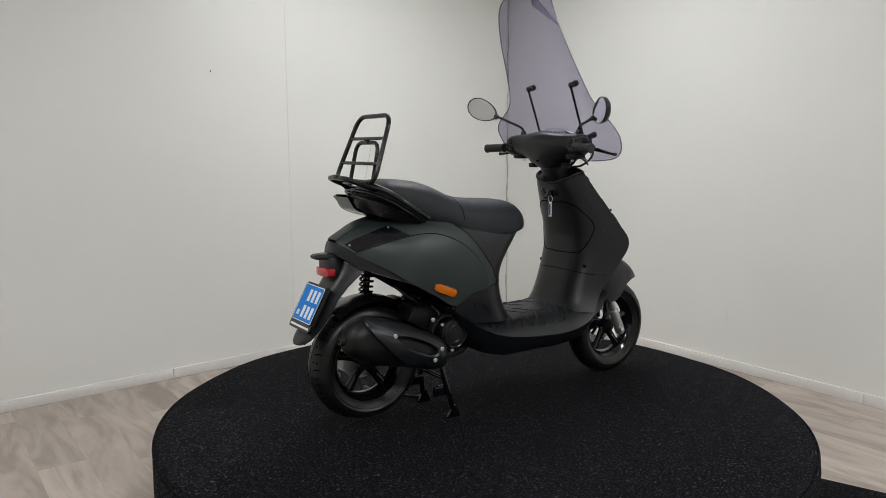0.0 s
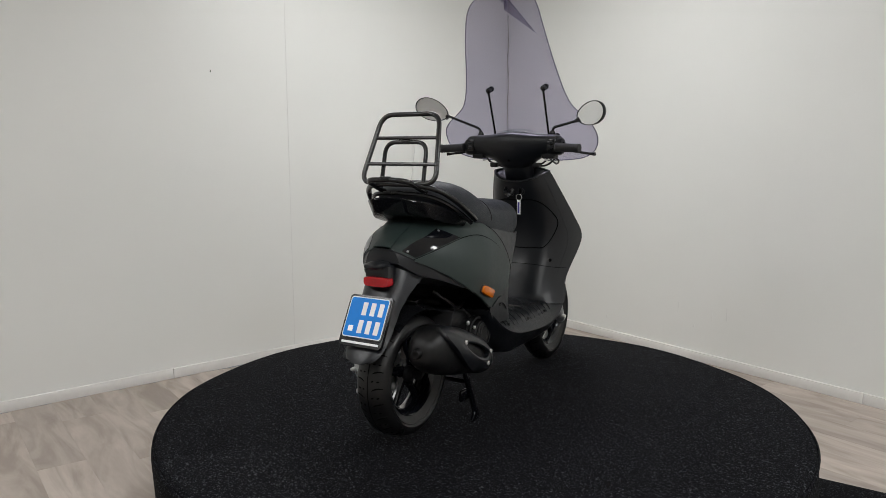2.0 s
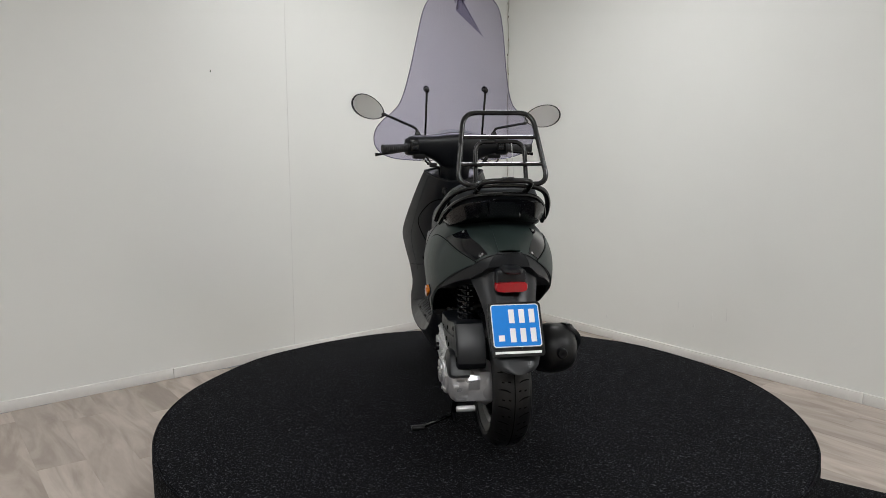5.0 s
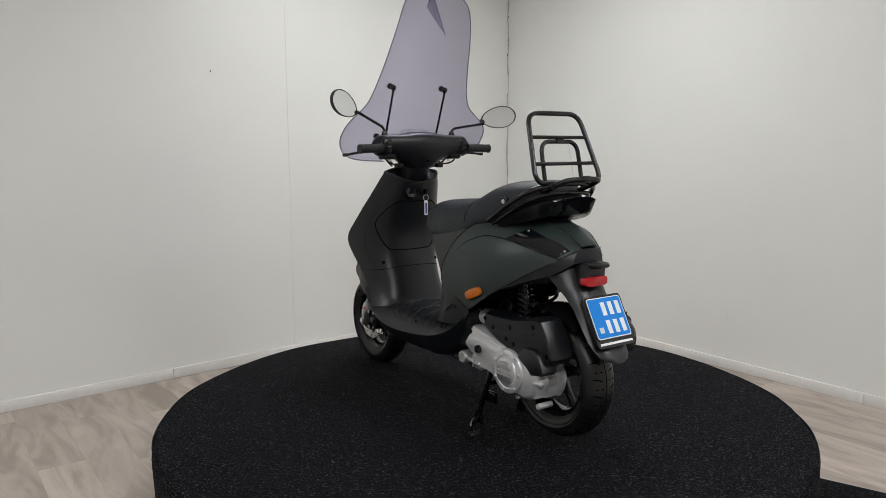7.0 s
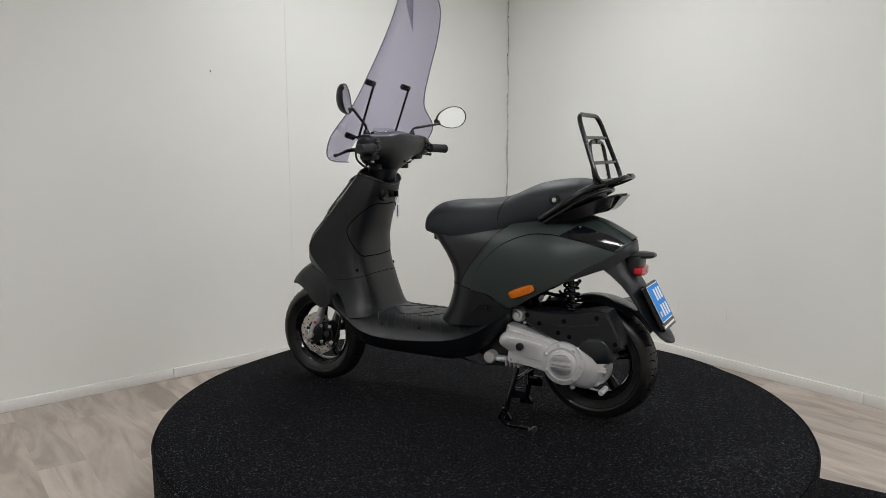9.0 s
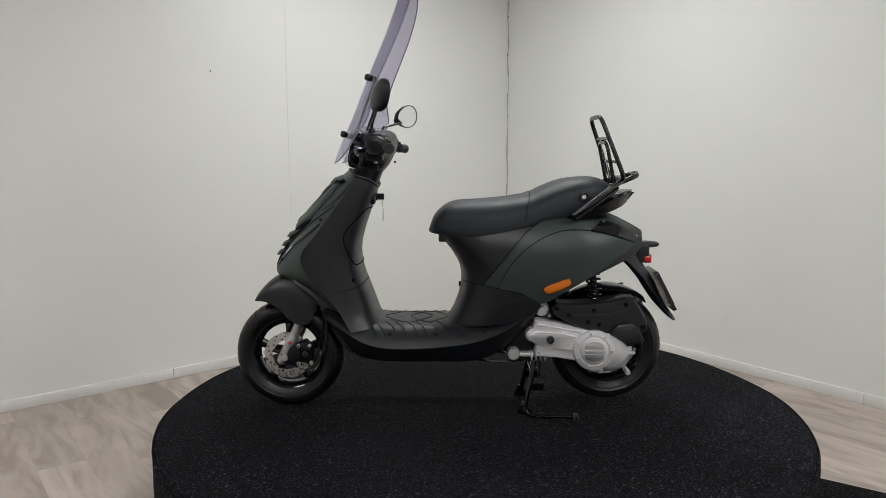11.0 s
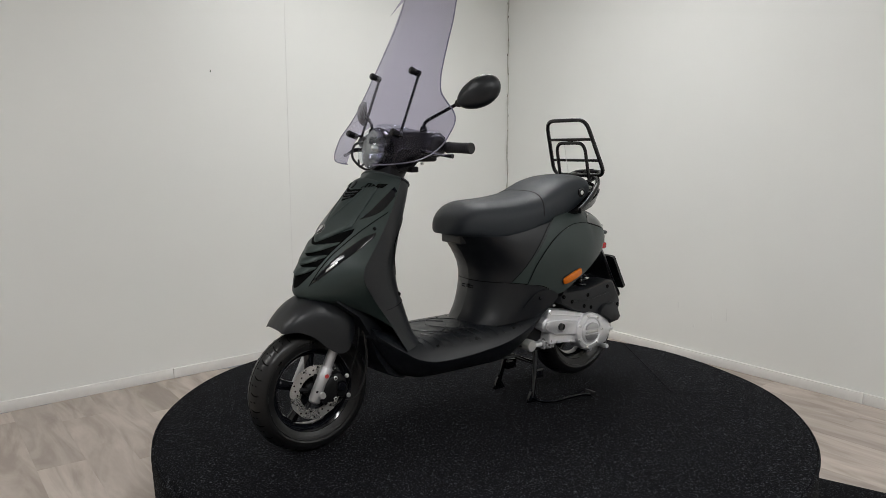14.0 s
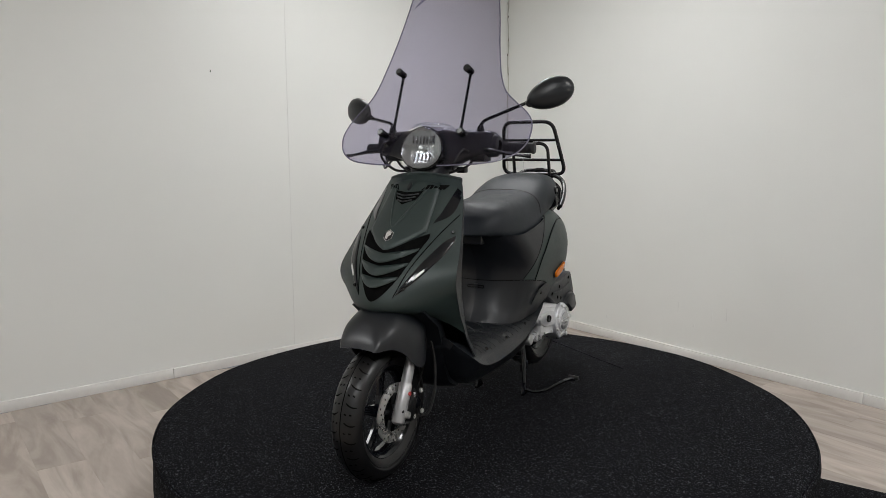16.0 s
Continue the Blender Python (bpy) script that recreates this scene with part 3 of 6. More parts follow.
bm = bmesh.new()
loft(bm, [seat_ring(x) for x in smooth_x(0.190, -0.495, 60)])
seat = part("seat", bm, M_SEAT, scooter, "black vinyl two-step seat", 60)
# seam across the seat at the step
for off, r in ((0.0, 0.0028),):
    bm = bmesh.new()
    pts = []
    for i in range(33):
        t = i / 32 * math.pi
        x = -0.168 - off - 0.022 * math.sin(t) ** 1.6
        ring = seat_ring(x, -0.0010)
        j = i * 16 / 32
        a, b = ring[int(j)], ring[min(int(j) + 1, 16)]
        pts.append(a.lerp(b, j - int(j)))
    tube(bm, pts, r, 6)
    part("seat_seam", bm, M_STITCH, seat)
bm = bmesh.new()
lathe(bm, [(0, 0.006), (0.008, 0.006), (0.009, 0.004), (0.0135, 0.004), (0.0135, 0.007), (0.017, 0.006), (0.018, -0.02), (0, -0.02)], (-0.376, 0.153, 0.831), "y", 28)
part("seat_lock", bm, M_SATIN, scooter, "round seat lock")
bm = bmesh.new()
lathe(bm, [(0, 0.0075), (0.0075, 0.0075), (0.0085, 0.003), (0, 0.003)], (-0.376, 0.153, 0.831), "y", 20)
part("lock_barrel", bm, M_STEEL, scooter)

# ------------------------------------------------ tail
bm = bmesh.new()
MUD = [(0.662, -0.596, -0.46, 0.100), (0.645, -0.594, -0.47, 0.118), (0.61, -0.602, -0.520, 0.112), (0.575, -0.622, -0.565, 0.100), (0.54, -0.648, -0.600, 0.088), (0.50, -0.672, -0.632, 0.080), (0.45, -0.694, -0.664, 0.078), (0.41, -0.716, -0.692, 0.076), (0.388, -0.733, -0.712, 0.072), (0.368, -0.748, -0.730, 0.064), (0.354, -0.757, -0.744, 0.048), (0.348, -0.760, -0.751, 0.026)]
rings = []
for z, xr, xf, w in MUD:
    out, inn = [], []
    for i in range(17):
        u = -1 + i / 8
        out.append(Vector((xf + (xr - xf) * (1 - abs(u) ** 3.2), w * u, z)))
        inn.append(Vector((xf + 0.006 + (xr - xf) * 0.86 * (1 - abs(u) ** 3.2), (w - 0.005) * u, z)))
    rings.append(out + inn[::-1])
loft(bm, rings)
part("rear_mudguard", bm, M_BLACK, scooter, "black plastic number plate holder and mudguard", 50)
# rim between green tail and mudguard
bm = bmesh.new()
half_arch = [on_body(1)(x, z) for x, z in ((-0.424, 0.556), (-0.486, 0.597), (-0.535, 0.629), (-0.588, 0.665), (-0.608, 0.681))]
tube(bm, half_arch + [(-0.6195, 0, 0.688)] + [(x, -y, z) for x, y, z in half_arch[::-1]], 0.0022, 8, 60)
part("tail_trim", bm, M_BLACK, scooter)
bm = bmesh.new()
grid(bm, [[Vector((x, y * half_width(x, z - 0.004) * 0.97, z - 0.004)) for y in (-1, -0.5, 0, 0.5, 1)] for x, z in [(-0.40, 0.55), (-0.486, 0.585), (-0.56, 0.610), (-0.612, 0.65)]])
part("tail_underside", thick(bm, 0.003), M_BLACK, scooter)

bm = bmesh.new()
grid(bm, [[Vector((-0.6105 - 0.008 * (1 - u * u), u * half_width(-0.611, z), z)) for u in np.linspace(-1, 1, 11)] for z in np.linspace(0.645, 0.690, 6)])
part("tail_end", thick(bm, 0.003), M_BLACK, scooter)

bm = bmesh.new()
grid(bm, [[Vector((x, y, lerp(*CAP, x) + 0.0015 - 2.6 * y * y)) for y in np.linspace(-0.034, 0.034, 9)] for x in np.linspace(-0.40, -0.614, 24)])
part("tail_spine", thick(bm, 0.003), M_GREEN, scooter)

# tail lamp and plate lamp
lamp = part("tail_lamp_housing", box(bmesh.new(), -0.645, -0.60, -0.046, 0.046, 0.574, 0.640, 0.008), M_BLACK, scooter)
bm = bmesh.new()
rings = []
for x, w, h, zc in [(-0.60, 0.036, 0.016, 0.634), (-0.640, 0.031, 0.013, 0.640), (-0.676, 0.027, 0.010, 0.641), (-0.686, 0.018, 0.005, 0.641)]:
    rings.append([Vector((x, w * math.copysign(abs(math.cos(t)) ** 0.6, math.cos(t)), zc + h * math.copysign(abs(math.sin(t)) ** 0.7, math.sin(t)))) for t in np.linspace(0, 6.2832, 20, endpoint=False)])
loft(bm, rings)
part("lamp_visor", bm, M_BLACK, scooter)
bm = bmesh.new()
rings = []
for x, s in [(-0.630, 1.0), (-0.650, 1.0), (-0.656, 0.93), (-0.658, 0.6)]:
    rings.append([Vector((x + 0.004 * abs(math.cos(t)), 0.050 * s * math.copysign(abs(math.cos(t)) ** 0.45, math.cos(t)), 0.588 + 0.016 * s * math.copysign(abs(math.sin(t)) ** 0.5, math.sin(t)))) for t in np.linspace(0, 6.2832, 28, endpoint=False)])
loft(bm, rings)
part("tail_light", bm, M_RED, scooter, "red plastic tail light lens")

# number plate
PLM = Matrix.Translation((-0.699, 0.0, 0.476)) @ Matrix.Rotation(radians(-90), 4, "Z") @ Matrix.Rotation(radians(-28), 4, "X")


def plate_blank(bm, w, z0, z1, r, y0, y1):
    """An upright plate with rounded corners."""
    ring = []
    for cx, cz, a0 in ((w - r, z1 - r, 0), (r - w, z1 - r, 90), (r - w, z0 + r, 180), (w - r, z0 + r, 270)):
        ring += [(cx + r * math.cos(radians(a0 + 18 * k)), cz + r * math.sin(radians(a0 + 18 * k))) for k in range(6)]
    loft(bm, [[Vector((x, y, z)) for x, z in ring] for y in (y0, y1)])
    return bm


bm = plate_blank(bmesh.new(), 0.081, -0.090, 0.076, 0.012, -0.006, 0.006)


def tilted(bm):
    bmesh.ops.transform(bm, matrix=PLM, verts=bm.verts)
    return bm


plate = part("number_plate", tilted(bm), M_SATIN, scooter, "blue plate with white figures in a black holder")


def on_plate(name, x0, x1, z0, z1, d, material, bev=0.002, label=""):
    bm = bmesh.new()
    box(bm, x0, x1, -0.0066 - d, -0.003, z0, z1, 0)
    return part(name, tilted(bm), material, plate, label)


part("plate_rim", tilted(plate_blank(bmesh.new(), 0.0775, -0.0665, 0.0720, 0.011, -0.0085, -0.003)), M_SATIN, plate)
part("white_border", tilted(plate_blank(bmesh.new(), 0.0735, -0.0625, 0.0685, 0.009, -0.0090, -0.003)), M_WHITE, plate)
part("blue_field", tilted(plate_blank(bmesh.new(), 0.0705, -0.0595, 0.0655, 0.007, -0.0096, -0.003)), M_BLUE, plate, "blue reflective field")
for x in (-0.012, 0.019, 0.050):
    on_plate("figure_bar", x - 0.0085, x + 0.0085, 0.010, 0.052, 0.0040, M_WHITE)
    on_plate("figure_bar", x - 0.0085, x + 0.0085, -0.048, -0.006, 0.0040, M_WHITE)
on_plate("seal_sticker", -0.056, -0.038, -0.044, -0.026, 0.0036, M_SILV)
on_plate("lettering_bar", -0.070, 0.070, -0.0815, -0.0745, 0.0006, M_WHITE, label="white bar of dealer lettering")

# black gloss tail fairing under the grab rail
bm = bmesh.new()
rings = []
for x, zt, zb, w in [(-0.318, 0.757, 0.750, 0.152), (-0.36, 0.769, 0.745, 0.168), (-0.42, 0.792, 0.757, 0.163), (-0.47, 0.814, 0.769, 0.150), (-0.51, 0.830, 0.782, 0.128), (-0.535, 0.837, 0.792, 0.108), (-0.556, 0.838, 0.806, 0.086)]:
    ring = [Vector((x - 0.02 * (1 - abs(u) ** 2), w * u, zt + 0.012 * (1 - abs(u) ** 2.5))) for u in np.linspace(-1, 1, 13)]
    ring += [Vector((x + 0.012, w * u * 0.90, zb)) for u in np.linspace(1, -1, 13)]
    rings.append(ring)
loft(bm, rings)
part("tail_fairing", bm, M_SATIN, scooter, "black swept tail fairing", 50)
bm = bmesh.new()
rings = []
for x, w, zt, zb in [(-0.510, 0.07, 0.836, 0.778), (-0.560, 0.066, 0.846, 0.790), (-0.578, 0.056, 0.842, 0.803)]:
    rings.append([Vector((x, w * u, zt)) for u in (-1, -0.5, 0, 0.5, 1)] + [Vector((x + 0.03, w * u * 0.8, zb)) for u in (1, 0.5, 0, -0.5, -1)])
loft(bm, rings)
part("tail_insert", bm, M_GLOSS, scooter, "gloss black tail insert")

# grab rails and rack carrier
rail = new("grab_rail")
rail.parent = scooter
for side in (1, -1):
    bm = bmesh.new()
    tube(bm, [(-0.335, side * 0.188, 0.768), (-0.37, side * 0.186, 0.790), (-0.43, side * 0.172, 0.832), (-0.48, side * 0.145, 0.866), (-0.52, side * 0.10, 0.885), (-0.535, side * 0.04, 0.892), (-0.537, 0, 0.892)], 0.0095, 10, 30)
    part("side_rail", bm, M_SATIN, rail)
    bm = bmesh.new()
    tube(bm, [(-0.345, side * 0.178, 0.757), (-0.40, side * 0.168, 0.792), (-0.46, side * 0.14, 0.832), (-0.505, side * 0.095, 0.855), (-0.515, 0, 0.862)], 0.0075, 8, 26)
    part("lower_rail", bm, M_SATIN, rail)
bm = bmesh.new()
tube(bm, rounded([(-0.47, 0.08, 0.862), (-0.52, 0.082, 0.878), (-0.585, 0.078, 0.905), (-0.59, 0.0, 0.908), (-0.585, -0.078, 0.905), (-0.52, -0.082, 0.878), (-0.47, -0.08, 0.862)], 0.03), 0.0085, 10)
part("rear_hoop", bm, M_SATIN, rail)
bm = bmesh.new()
box(bm, -0.598, -0.582, -0.018, 0.018, 0.903, 0.918, 0.003)
part("hoop_clip", bm, M_SATIN, rail)


# folded luggage rack
def rk(y, z):
    return (-0.437 - 0.40 * (1.118 - z) * 0.95, y, z)


rack = new("luggage_rack")
rack.parent = scooter
tagged(rack, "folded black tubular steel luggage rack")
bm = bmesh.new()
loop = rounded([rk(0, 1.118), rk(0.112, 1.118), rk(0.146, 0.893), rk(-0.146, 0.893), rk(-0.112, 1.118), rk(0, 1.118)], 0.045, 7)
tube(bm, loop[:-1], 0.0082, 10, close=True)
part("outer_frame", bm, M_SATIN, rack)
for z, w in ((1.040, 0.124), (0.955, 0.137)):
    bm = bmesh.new()
    tube(bm, [rk(-w, z), rk(w, z)], 0.006, 8)
    part("cross_bar", bm, M_SATIN, rack)
bm = bmesh.new()
tube(bm, rounded([(-0.497, 0.082, 0.878), (-0.466, 0.080, 1.026), (-0.466, -0.080, 1.026), (-0.497, -0.082, 0.878)], 0.04, 7), 0.0072, 10)
part("inner_hoop", bm, M_SATIN, rack)
bm = bmesh.new()
box(bm, -0.476, -0.461, -0.016, 0.016, 1.022, 1.034, 0.003)
part("hoop_pad", bm, M_SATIN, rack)
bm = bmesh.new()
tube(bm, [(-0.50, -0.04, 0.90), (-0.472, -0.038, 1.02)], 0.0010, 6)
part("elastic_cord", bm, M_STEEL, rack)

# ------------------------------------------------ leg shield
GREENR = [(0.492, 0.928, 0.452, 0.130, 0.908), (0.535, 0.893, 0.468, 0.143, 0.878), (0.585, 0.840, 0.495, 0.159, 0.832), (0.640, 0.780, 0.535, 0.177, 0.775), (0.694, 0.716, 0.590, 0.197, 0.700), (0.735, 0.655, 0.640, 0.210, 0.632),
          (0.768, 0.595, 0.640, 0.208, 0.588), (0.785, 0.553, 0.607, 0.198, 0.534), (0.779, 0.528, 0.567, 0.187, 0.482), (0.752, 0.516, 0.527, 0.181, 0.430), (0.72, 0.505, 0.500, 0.184, 0.385), (0.69, 0.49, 0.472, 0.194, 0.335)]
REARR = [(0.383, 0.864), (0.391, 0.838), (0.405, 0.800), (0.421, 0.755), (0.443, 0.690), (0.456, 0.630), (0.454, 0.575), (0.441, 0.520), (0.420, 0.468), (0.398, 0.405), (0.383, 0.366), (0.368, 0.352)]


def shield_rows(n, m):
    """The green front sheet: n rows from top to bottom, 2 m + 1 points across."""
    rows = []
    for k, (cs, cz, es, ey, ez) in enumerate(spline(GREENR, n)):
        row = []
        q = min(1.0, max(0.0, (k / n - 0.45) / 0.35))
        q = q * q * (3 - 2 * q)
        for j in range(-m, m + 1):
            u = j / m
            a = abs(u)
            row.append(Vector((cs - (cs - es) * ((1 - q) * (0.7 * a**1.2 + 0.3 * a**2.4) + q * a**2.0), ey * math.copysign(0.9 * a + 0.1 * math.sin(a * 1.5708), u), cz + (ez - cz) * a ** (1.6 + 2.2 * q))))
        rows.append(row)
    return rows


bm = bmesh.new()
grid(bm, shield_rows(66, 26)[:57])
front = part("front_shield", thick(bm, 0.004), M_GREEN, scooter, "matt dark green leg shield")
tree = bvh(front)

bm = bmesh.new()
rows = []
edge = spline(GREENR, 46)
mid = spline(REARR, 46)
for (cs, cz, es, ey, ez), (rs, rz) in zip(edge, mid):
    row = []
    for j in range(-22, 23):
        u = j / 22
        a = abs(u)
        s = rs + (es - rs) * (0.12 * a**2 + 0.88 * a**5)
        row.append(Vector((s, (ey - 0.0005) * u, rz + (ez - rz) * a**2.2)))
    rows.append(row)
grid(bm, rows)
inner = part("inner_shield", thick(bm, 0.004), M_BLACK, scooter, "smooth black inner leg shield")
tree_in = bvh(inner)
# edge moulding round the rear of the shield
for side in (1, -1):
    bm = bmesh.new()
    grid(bm, [[Vector((rs + (es - rs) * (0.12 * a**2 + 0.88 * a**5) - 0.0018, side * ((ey - 0.0005) * a + 0.0006), rz + (ez - rz) * a**2.2)) for a in (0.865, 0.90, 0.935, 0.97, 1.0)] for (cs, cz, es, ey, ez), (rs, rz) in list(zip(edge, mid))[1:36]])
    part("shield_return", thick(bm, 0.0015), M_BLACK, scooter, "black edge moulding of the leg shield")
# top deck round the steering neck
bm = bmesh.new()
a_row, b_row = shield_rows(66, 26)[0], rows[0]
A = [a_row[int(round(i * 52 / 20))] for i in range(21)]
B = [b_row[int(round(i * 44 / 20))] for i in range(21)]
grid(bm, [[a + (b - a) * k / 6 + Vector((0, 0, -0.010 * math.sin(k / 6 * math.pi))) for a, b in zip(A, B)] for k in range(7)])
part("shield_top", thick(bm, 0.003), M_BLACK, scooter)
bm = bmesh.new()
tube(bm, [p.copy() for p in A], 0.0045, 8)
part("top_lip", bm, M_GREEN, scooter)
bm = bmesh.new()
tube(bm, [p.copy() for p in B], 0.005, 8)
part("top_lip", bm, M_BLACK, scooter)
for side in (1, -1):
    bm = bmesh.new()
    tube(bm, [Vector((es, side * (ey + 0.0005), ez)) for cs, cz, es, ey, ez in edge[:39]], 0.0011, 6)
    part("shield_gap", bm, M_BLACK, scooter)


# ---- pieces laid on the shield from the front
def front_pt(y, z, lift=0.0):
    return cast(tree, (1.5, y, z), (-1, 0, 0), lift)[0]


def lay(name, low, high, na, nb, lift, depth, material, label="", tip=None):
    """A panel between two curves (y, z) seen from ahead, lying lift above the shield."""
    A, B = spline(low, na), spline(high, na)
    top, bot = [], []
    for i, (a, b) in enumerate(zip(A, B)):
        r1, r2 = [], []
        for j in range(nb + 1):
            y, z = a + (b - a) * j / nb
            rim = 0.25 if (j in (0, nb) or i in (0, na - 1)) else 1.0
            r1.append(front_pt(y, z, depth + (lift - depth) * rim))
            r2.append(front_pt(y, z, -0.006))
        top.append(r1)
        bot.append(r2)
    bm = bmesh.new()
    grid(bm, top)
    ring_t = top[0] + [r[-1] for r in top[1:]] + top[-1][::-1][1:] + [r[0] for r in top[::-1][1:-1]]
    ring_b = bot[0] + [r[-1] for r in bot[1:]] + bot[-1][::-1][1:] + [r[0] for r in bot[::-1][1:-1]]
    grid(bm, [ring_t, ring_b], True)
    return part(name, clean(bm), material, scooter, label)


# near-black patch laid on for the shade inside the grille, and its blades
lay("grille_shade_patch", [(-0.112, 0.734), (-0.083, 0.665), (-0.05, 0.602), (0, 0.556), (0.05, 0.602), (0.083, 0.665), (0.112, 0.734)],
    [(-0.110, 0.748), (-0.08, 0.735), (-0.045, 0.718), (0, 0.706), (0.045, 0.718), (0.08, 0.735), (0.110, 0.748)], 31, 12, 0.003, 0.0015, M_VOID, "near-black patch standing in for the shade inside the grille")
for k, (z0, w, drop) in enumerate([(0.679, 0.098, 0.034), (0.643, 0.082, 0.030), (0.609, 0.064, 0.025)]):
    rows_ = []
    for i in range(25):
        u = -1 + i / 12
        y = w * u
        zc = z0 + drop * (abs(u) ** 1.7) * 1.0 - 0.012
        h = 0.0265 * (1 - 0.7 * abs(u) ** 2.0)
        g = 1 - abs(u) ** 2.5
        base = front_pt(y, zc + h * 0.5, 0.0)
        rows_.append([Vector((base.x - 0.004, y, zc + h)), Vector((base.x + 0.004 + 0.009 * g, y, zc + h * 0.75)), Vector((base.x + 0.006 + 0.017 * g, y, zc + h * 0.15)), Vector((base.x + 0.006 + 0.016 * g, y, zc)), Vector((base.x + 0.002, y, zc + 0.003)), Vector((base.x - 0.006, y, zc + h * 0.5))])
    bm = bmesh.new()
    loft(bm, rows_)
    part("grille_blade", clean(bm), M_GREEN, scooter)
# mask above the grille, with its pointed lower tip
lay("horn_cover", [(-0.098, 0.752), (-0.07, 0.732), (-0.04, 0.714), (0, 0.700), (0.04, 0.714), (0.07, 0.732), (0.098, 0.752)],
    [(-0.085, 0.892), (-0.06, 0.899), (-0.03, 0.903), (0, 0.904), (0.03, 0.903), (0.06, 0.899), (0.085, 0.892)], 25, 22, 0.009, 0.002, M_GREEN, "raised green horn cover")
tree2 = bvh(bpy.data.objects["horn_cover"])


def cover_pt(y, z, lift=0.0):
    hit = tree2.ray_cast(Vector((1.5, y, z)), Vector((-1, 0, 0)))
    if hit[0] is None:
        return front_pt(y, z, lift)
    n = hit[1] if hit[1].x > 0 else -hit[1]
    return hit[0] + n * lift


def dab(name, outline, lift, material, label="", parent=None):
    """A small flat piece (y, z outline) set on the horn cover or shield."""
    bm = bmesh.new()
    top = [cover_pt(y, z, lift) for y, z in outline]
    bot = [cover_pt(y, z, -0.003) for y, z in outline]
    vs = grid(bm, [top, bot], True)
    cen = bm.verts.new(cover_pt(sum(p[0] for p in outline) / len(outline), sum(p[1] for p in outline) / len(outline), lift * 1.15))
    for i in range(len(outline)):
        bm.faces.new((vs[0][i], vs[0][(i + 1) % len(outline)], cen))
    return part(name, bm, material, parent or scooter, label)


badge = dab("badge", [(0.0165 * math.cos(a), 0.742 + 0.0165 * math.sin(a)) for a in np.radians([30, 90, 150, 210, 270, 330])], 0.003, M_SILV, "small hexagonal silver badge")
dab("badge_field", [(0.0145 * math.cos(a), 0.742 + 0.0145 * math.sin(a)) for a in np.radians([30, 90, 150, 210, 270, 330])], 0.0042, M_SATIN, "", badge)
dab("badge_bar", [(0.001 + 1.45 * y, 0.742 + 1.45 * z) for y, z in ((-0.0045, -0.0065), (0.0005, -0.0075), (0.001, -0.0025), (0.0055, 0.0), (0.0055, 0.0055), (0.0, 0.008), (-0.0055, 0.0055))], 0.0055, M_SILV, "", badge)
# crest running down from the vent to a point
bm = bmesh.new()
for side in (1, -1):
    ys = [(0.054, 0.876), (0.047, 0.855), (0.034, 0.825), (0.020, 0.797), (0.008, 0.775), (0.0, 0.766)]
    tube(bm, [cover_pt(side * y, z, -0.0012) for y, z in spline(ys, 18)], [0.0042] * 12 + [0.0038, 0.0034, 0.0030, 0.0026, 0.0022, 0.0018], 10)
part("horn_cover_crest", bm, M_GREEN, scooter, "", 60)
# small vents: the shade in their slots is laid on as near-black patches
vent_outline = [(-0.048, 0.872), (-0.036, 0.846), (0, 0.832), (0.036, 0.846), (0.048, 0.872), (0, 0.868)]
dab("upper_vent", vent_outline, 0.0015, M_VOID, "near-black patch for the shade in the slotted vent")
for k in range(3):
    z = 0.860 - 0.009 * k
    w = 0.040 - 0.007 * k
    bm = bmesh.new()
    tube(bm, [cover_pt(-w, z + 0.003, 0.002), cover_pt(0, z - 0.003, 0.0035), cover_pt(w, z + 0.003, 0.002)], 0.0022, 6, 9)
    part("vent_slat", bm, M_BLACK, scooter)
for side in (1, -1):
    dab("side_vent", [(side * 0.040, 0.874), (side * 0.055, 0.890), (side * 0.108, 0.888), (side * 0.100, 0.876)], 0.0025, M_VOID)
    for k in range(5):
        y = side * (0.052 + 0.011 * k)
        bm = bmesh.new()
        tube(bm, [cover_pt(y - side * 0.003, 0.874, 0.003), cover_pt(y, 0.886, 0.003)], 0.0014, 5)
        part("vent_slat", bm, M_GREEN, scooter)
dab("horn_boss", [(0.007 * math.cos(a), 0.885 + 0.012 * math.sin(a)) for a in np.linspace(0, 6.28, 12, endpoint=False)], 0.004, M_BLACK)
